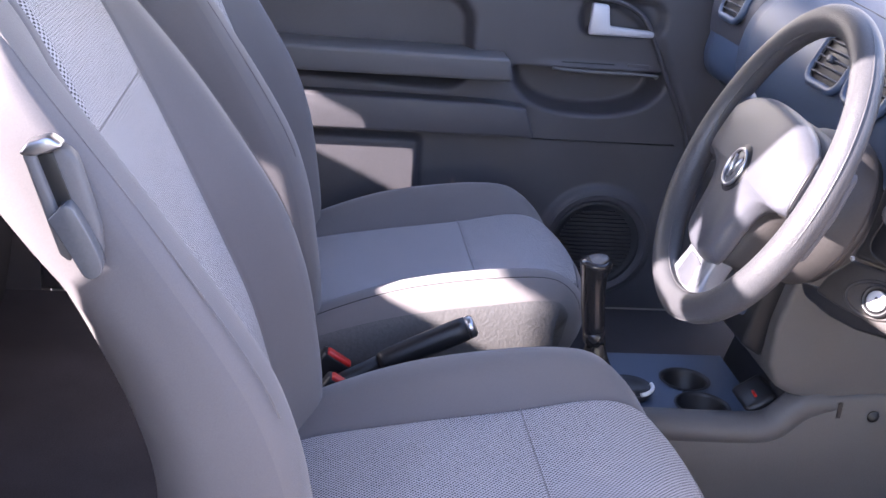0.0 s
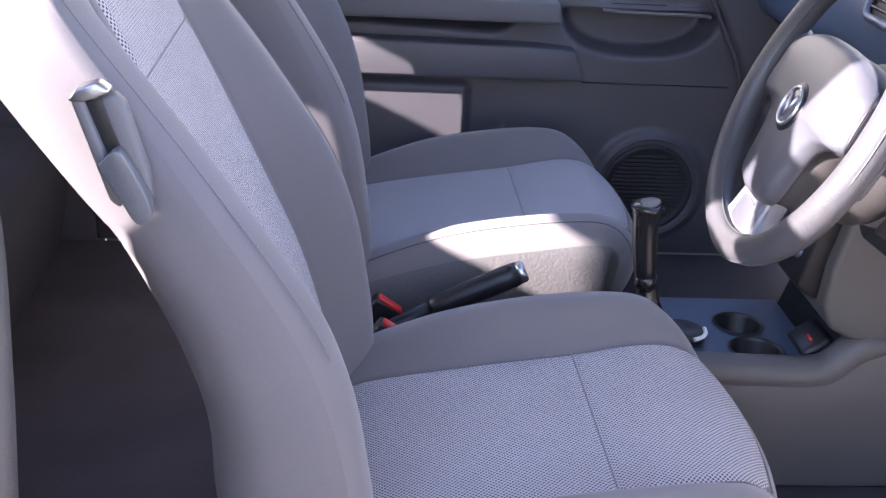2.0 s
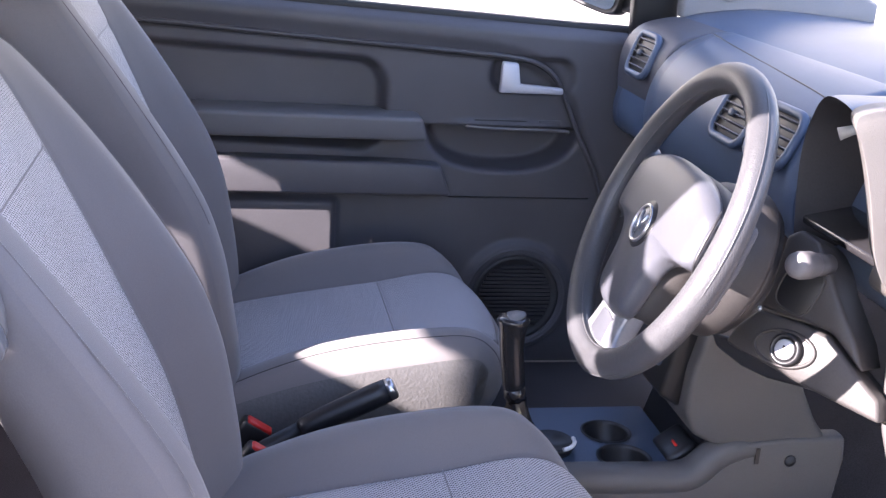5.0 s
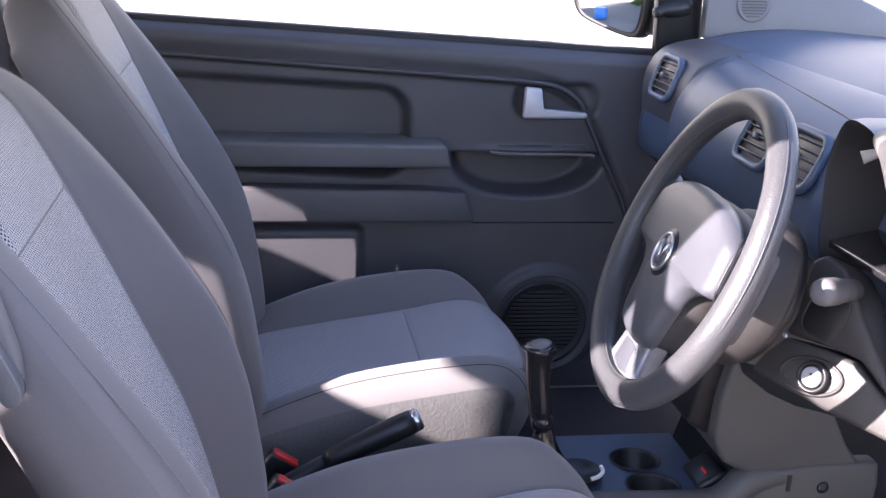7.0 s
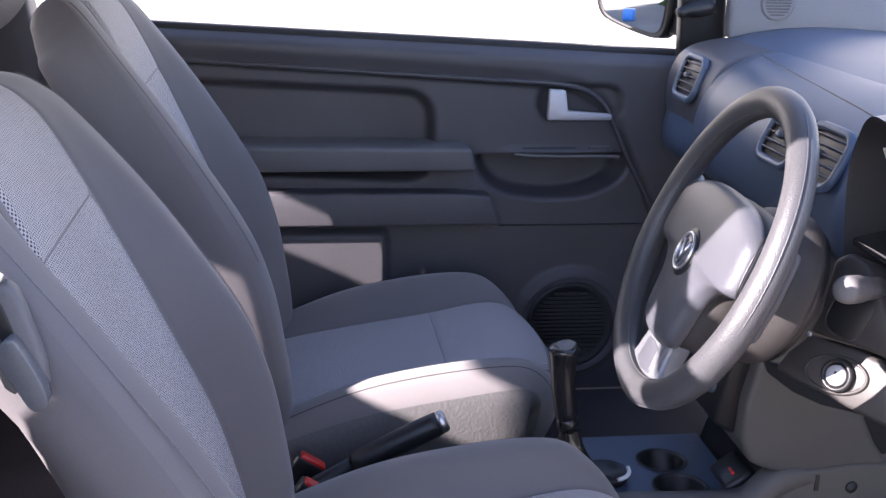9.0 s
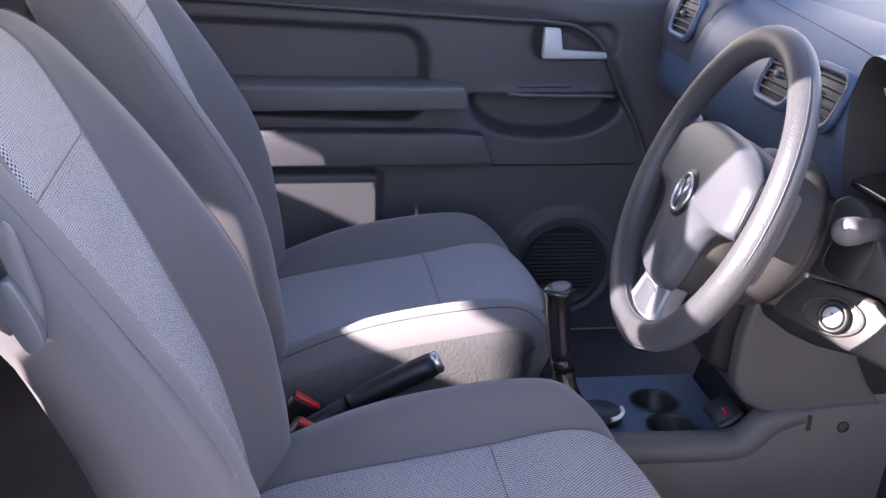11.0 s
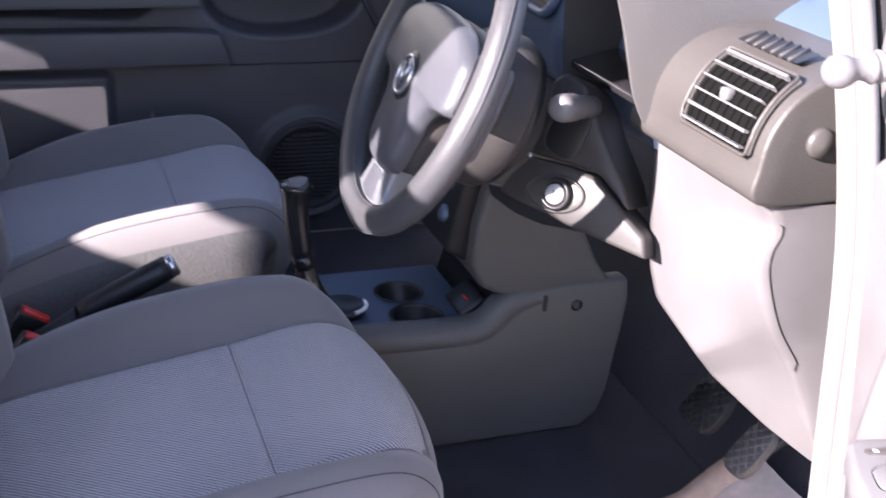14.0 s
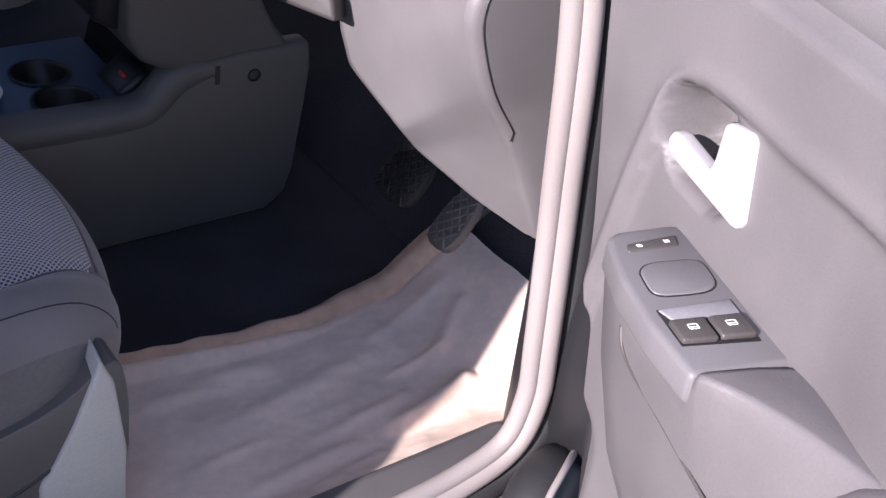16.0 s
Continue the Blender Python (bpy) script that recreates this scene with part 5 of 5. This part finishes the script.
part("rolled_edge", tube(spl(ROLL, 60), list(np.interp(np.linspace(0, 1, 60), [0, 0.8, 1], [0.024, 0.024, 0.016])), 16, up=(0, 1, 0)), PLASTIC_CONSOLE, con, "rounded grey edge of the console")
part("floor_plate", prism_xz([(-0.46, 0.37), (0.40, 0.37), (0.40, 0.475), (-0.46, 0.475)], -0.099, 0.099), BLACK, con)
tray = bmesh.new()
# deck with round openings for two cups
hole = [(0.121, 0.013, 0.034), (0.123, -0.066, 0.036)]
xs = np.linspace(-0.02, 0.205, 91)
ys = np.linspace(-0.10, 0.10, 81)
vv = {}
for i in range(len(xs) - 1):
    for j in range(len(ys) - 1):
        cx, cy = (xs[i] + xs[i + 1]) / 2, (ys[j] + ys[j + 1]) / 2
        if any(math.hypot(cx - hx, (cy - hy)) < hr for hx, hy, hr in hole):
            continue
        f = []
        for a, b in ((i, j), (i + 1, j), (i + 1, j + 1), (i, j + 1)):
            if (a, b) not in vv:
                vv[a, b] = tray.verts.new((xs[a], ys[b], 0.549))
            f.append(vv[a, b])
        tray.faces.new(f)
part("deck", tray, DASH, con, "dark plastic deck")
for hx, hy, hr in hole:
    cup = part("cup_holder", lathe([(hr + 0.004, 0.5515), (hr, 0.5525), (hr - 0.002, 0.548), (hr - 0.005, 0.485), (0.0, 0.483)], pose(hx, hy, 0), 40, cap=False), BLACK, con, "round cup holder")
part("front_tray", prism_xz([(0.205, 0.50), (0.40, 0.50), (0.40, 0.53), (0.205, 0.53)], -0.10, 0.10), BLACK, con, "dark storage tray")
part("tray_back", prism_xz([(0.216, 0.53), (0.236, 0.53), (0.256, 0.606), (0.238, 0.606)], -0.096, 0.118, 0.002), BLACK, con, "black back wall of the tray")
soc = part("power_socket", box((0.05, 0.07, 0.05), pose(0.215, -0.045, 0.545, 0, -35, 0), 0.008), BLACK, con, "small black control block")
part("lamp", box((0.004, 0.012, 0.010), pose(0.200, -0.058, 0.566, 0, -35, 0), 0.001), RED, soc, "red mark")
up = [(0.222, 0.598), (0.196, 0.612), (0.181, 0.645), (0.184, 0.70), (0.197, 0.76), (0.215, 0.82), (0.25, 0.90), (0.345, 0.90), (0.345, 0.69), (0.376, 0.630), (0.398, 0.602), (0.385, 0.590), (0.305, 0.586)]
part("upper_panel", prism_xz(up, -0.121, 0.119, 0.008, 3), PLASTIC_CONSOLE, con, "grey panel under the radio")
part("radio_side", prism_xz([(0.150, 0.66), (0.182, 0.64), (0.22, 0.80), (0.26, 0.90), (0.22, 0.90), (0.175, 0.78)], -0.095, 0.105, 0.006), BLACK, con, "black front of the centre stack")
for z in (0.70, 0.745, 0.79):
    part("knob", lathe([(0, 0), (0.013, 0), (0.012, 0.014), (0.009, 0.016), (0, 0.016)], aim((0.168 + (z - 0.70) * 0.35, -0.060, z), (-1, 0, 0.3), (0, 1, 0)), 20), DASH, con, "round heater knob")
part("screw_hole", lathe([(0, 0), (0.009, 0), (0.008, 0.0015), (0, 0.0015)], aim((0.345, -0.1255, 0.571), (0, -1, 0)), 20), BLACK, con)
part("clip_slot", box((0.006, 0.004, 0.024), pose(0.294, -0.1245, 0.580)), BLACK, con)
ring = part("ash_tray", lathe([(0.0, 0.0), (0.030, 0.0), (0.034, 0.010), (0.032, 0.014), (0.028, 0.008), (0.0, 0.006)], pose(0.024, -0.032, 0.549), 32), BLACK, con, "small round cup with pale rim")
part("rim", tube([(0.024 + 0.033 * math.cos(a), -0.032 + 0.033 * math.sin(a), 0.5635) for a in np.linspace(-1.3, 0.1, 16)], 0.0030, 8), WHITE, ring, "pale rim")

gear = thing("gear_lever", (-0.02, 0.03, 0.53), "glossy black gear lever with gaiter", "gear lever")
kp = spl([(-0.0205, 0.03, 0.612), (-0.0235, 0.03, 0.635), (-0.0280, 0.03, 0.665), (-0.0305, 0.03, 0.695), (-0.0305, 0.03, 0.718), (-0.0305, 0.03, 0.728)], 22)
part("knob", tube(kp, list(np.interp(np.linspace(0, 1, 22), [0, 0.08, 0.5, 0.66, 0.84, 0.96, 1], [0.0140, 0.0168, 0.0175, 0.0190, 0.0236, 0.0225, 0.017])), 24, up=(0, 1, 0)), GLOSS, gear)
part("cap", lathe([(0, 0), (0.018, 0), (0.016, 0.0025), (0, 0.003)], pose(-0.0305, 0.03, 0.7275, 0, -14, 0), 24), PLASTIC_MID, gear, "shift pattern cap")
part("collar", tube([(-0.0165, 0.03, 0.592), (-0.0185, 0.03, 0.604), (-0.0215, 0.03, 0.622)], [0.012, 0.0165, 0.0155], 20, up=(0, 1, 0)), GLOSS, gear)
rows = []
for k, (z, r) in enumerate(((0.535, 0.050), (0.542, 0.036), (0.552, 0.027), (0.567, 0.021), (0.582, 0.017), (0.600, 0.0135))):
    rows.append([(-0.008 - 0.10 * (z - 0.535) + r * (1 + 0.10 * math.cos(5 * a + k)) * math.cos(a), 0.03 + r * (1 + 0.10 * math.cos(5 * a + k)) * math.sin(a), z) for a in np.linspace(0, 2 * math.pi, 40, endpoint=False)])
part("gaiter", grid_bm(rows, close_v=True), GLOSS, gear, "wrinkled black gaiter")

hb = thing("handbrake", (-0.42, -0.015, 0.5), "black handbrake lever with chrome button", "handbrake")
part("grip", tube(spl([(-0.33, -0.015, 0.578), (-0.30, -0.015, 0.594), (-0.26, -0.015, 0.614), (-0.213, -0.015, 0.6365)], 14), list(np.interp(np.linspace(0, 1, 14), [0, 0.1, 0.2, 0.9, 1], [0.0145, 0.0165, 0.0165, 0.0175, 0.0165])), 18), BLACK, hb)
part("arm", tube([(-0.46, -0.015, 0.505), (-0.33, -0.015, 0.578)], [0.012, 0.013], 14), BLACK, hb)
part("button", tube([(-0.2135, -0.015, 0.6362), (-0.206, -0.015, 0.640), (-0.203, -0.015, 0.6415)], [0.0160, 0.0160, 0.013], 18), CHROME, hb, "chrome release button")


def buckle(y, x, z):
    b = thing("seat_belt_buckle", (x, y, z - 0.05), "black seat belt buckle with red release button", "seat belt buckle", "belt buckles beside the handbrake")
    u = Vector((0.55, 0, 0.835))
    m = Matrix(((u.x, 0, -u.z, x), (0, 1, 0, y), (u.z, 0, u.x, z), (0, 0, 0, 1)))
    part("body", box((0.074, 0.026, 0.048), m, 0.006, 3), BLACK, b)
    part("release_button", box((0.008, 0.018, 0.040), m @ pose(0.036, -0.003, 0), 0.003), RED, b, "red release button")
    part("stalk", tube([m @ Vector((-0.03, 0, 0)), m @ Vector((-0.085, 0, 0.0))], 0.010, 10), BLACK, b)


buckle(0.045, -0.406, 0.527)
buckle(-0.060, -0.402, 0.541)

# ---- pedals ----
def pedal(name, x, y, z, w, label, ribs, face):
    p = thing(name, (x, y, z), label, "pedal", "pedals")
    m = pose(x, y, z, 0, -50, 0)
    out = [(0.040 * math.copysign(abs(math.cos(a)) ** 0.7, math.cos(a)), w / 2 * math.copysign(abs(math.sin(a)) ** 0.7, math.sin(a)) * (1 - 0.12 * math.cos(a))) for a in np.linspace(0, 2 * math.pi, 28, endpoint=False)]
    part("pad", poly_prism([m @ Vector((a, b, 0.006)) for a, b in out], [m @ Vector((a, b, -0.008)) for a, b in out], 0.003, 2), face, p)
    for lean in (-1, 1):
        for k in range(-5, 6):
            ends = []
            for a in (-0.034, 0.034):
                b = k * 0.014 + lean * a * 0.9
                edge = w / 2 - 0.004
                if abs(b) > edge:
                    a, b = (math.copysign(edge, b) - k * 0.014) / (lean * 0.9), math.copysign(edge, b)
                ends.append((a, b))
            if abs(ends[0][0]) <= 0.034 and abs(ends[1][0]) <= 0.034 and abs(ends[0][0] - ends[1][0]) > 0.01:
                part("rib", tube([m @ Vector((a, b, 0.0068)) for a, b in ends], 0.0015, 6), ribs, p)
    part("arm", tube(spl([(x + 0.015, y, z - 0.01), (x + 0.10, y, z + 0.06), (x + 0.14, y, z + 0.25)], 10), 0.008, 10), BLACK, p)


pedal("brake_pedal", 0.470, -0.300, 0.490, 0.075, "black rubber brake pedal with crosshatch ribs", BLACK, RUBBER)
# paler pad and ribs than the brake: sunlight put into the colour
pedal("accelerator_pedal", 0.455, -0.425, 0.500, 0.046, "grey accelerator pedal with crosshatch ribs, paled for sunlight", PLASTIC_LIGHT, PLASTIC_CONSOLE)

# ---- floor mat ----
def fold(x, y, a, b, tall, wide):
    """A crease that runs from a to b and fades at both ends."""
    ax, ay, bx, by = *a, *b
    n = math.hypot(bx - ax, by - ay)
    u = ((x - ax) * (bx - ax) + (y - ay) * (by - ay)) / n
    v = ((x - ax) * (ay - by) + (y - ay) * (bx - ax)) / n + 0.004 * noise.noise((u * 18, ax * 9, 4))
    return tall * math.exp(-(v / wide) ** 2) * sstep(u / (0.3 * n)) * sstep((n - u) / (0.15 * n))


FOLDS = [((0.25, -0.595), (0.405, -0.560), 0.013, 0.011), ((0.10, -0.50), (0.34, -0.47), 0.005, 0.014), ((0.18, -0.565), (0.33, -0.545), 0.004, 0.008), ((0.06, -0.60), (0.24, -0.585), 0.005, 0.010), ((0.30, -0.46), (0.47, -0.41), 0.005, 0.010), ((0.36, -0.53), (0.46, -0.45), 0.006, 0.010), ((0.02, -0.44), (0.22, -0.43), 0.004, 0.013), ((0.05, -0.545), (0.16, -0.535), 0.003, 0.007), ((0.14, -0.63), (0.25, -0.615), 0.004, 0.007), ((0.30, -0.515), (0.40, -0.505), 0.004, 0.006)]
g = []
for a in np.linspace(0, 1, 170):
    row = []
    for b in np.linspace(0, 1, 120):
        x = -0.02 + 0.55 * a
        y = (float(np.interp(x, [-0.02, 0.065, 0.19, 0.29, 0.376, 0.456, 0.53], [-0.352, -0.372, -0.394, -0.388, -0.372, -0.353, -0.334])) + 0.006 * noise.noise((a * 6, 2, 1)) + 0.002 * noise.noise((a * 22, 5, 1))) * (1 - b) + (-0.668) * b
        z = FLOOR_Z + 0.024 + 0.05 * sstep((x - 0.36) / 0.2) + 0.004 * noise.noise((x * 14, y * 14, 0)) + 0.006 * noise.noise((x * 5, y * 5, 3)) + 0.012 * max(0, 1 - b / 0.09) + 0.024 * sstep((-0.60 - y) / 0.06)
        z += sum(fold(x, y, *f) for f in FOLDS) - 0.0018 * abs(noise.noise((x * 16 + y * 9, y * 34, 7))) - 0.0010 * abs(noise.noise((x * 30 - y * 20, y * 50 + x * 10, 2)))
        row.append((x, y, z))
    g.append(row)
mat_thing = part("floor_mat", grid_bm(g), PAPER)
tagged(mat_thing, "crumpled brown paper mat on the driver's footwell floor", "floor mat")
edge = []
for a in np.linspace(0.02, 1, 90):
    i = min(int(a * 169), 169)
    x, y, z = g[i][0]
    wide = 0.010 + 0.026 * sstep((a - 0.25) / 0.6)
    edge.append([(x, y - wide * q, z + 0.002 + 0.010 * math.sin(q * math.pi) + 0.012 * (1 - q) * a + 0.0016 * noise.noise((x * 30, q * 3, 2))) for q in np.linspace(0, 1, 8)])
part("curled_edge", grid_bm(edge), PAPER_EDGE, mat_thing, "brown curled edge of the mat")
# ---- what the door mirror shows, behind the car ----
rng = random.Random(5)
hb_ = bmesh.new()
for _ in range(22000):
    c = Vector((-14.5 + rng.uniform(-0.7, 0.7), rng.uniform(-3.0, 2.35), rng.uniform(0, 3.4)))
    m = Matrix.Translation(c) @ Euler((rng.uniform(0, 6), rng.uniform(0, 6), rng.uniform(0, 6))).to_matrix().to_4x4()
    vs = [hb_.verts.new(m @ Vector(q)) for q in ((-0.10, 0, 0), (0, -0.05, 0.015), (0.11, 0, 0), (0, 0.05, 0.015))]
    hb_.faces.new(vs)
hedge = part("hedge", hb_, LEAFY)
tagged(hedge, "green leafy hedge behind the car", "hedge", kind="stuff")
bin_ = part("blue_tub", box((0.16, 0.14, 0.14), pose(-11.6, 2.50, 0.07), 0.02), BLUE)
tagged(bin_, "small blue plastic tub on the ground before the hedge", "tub")
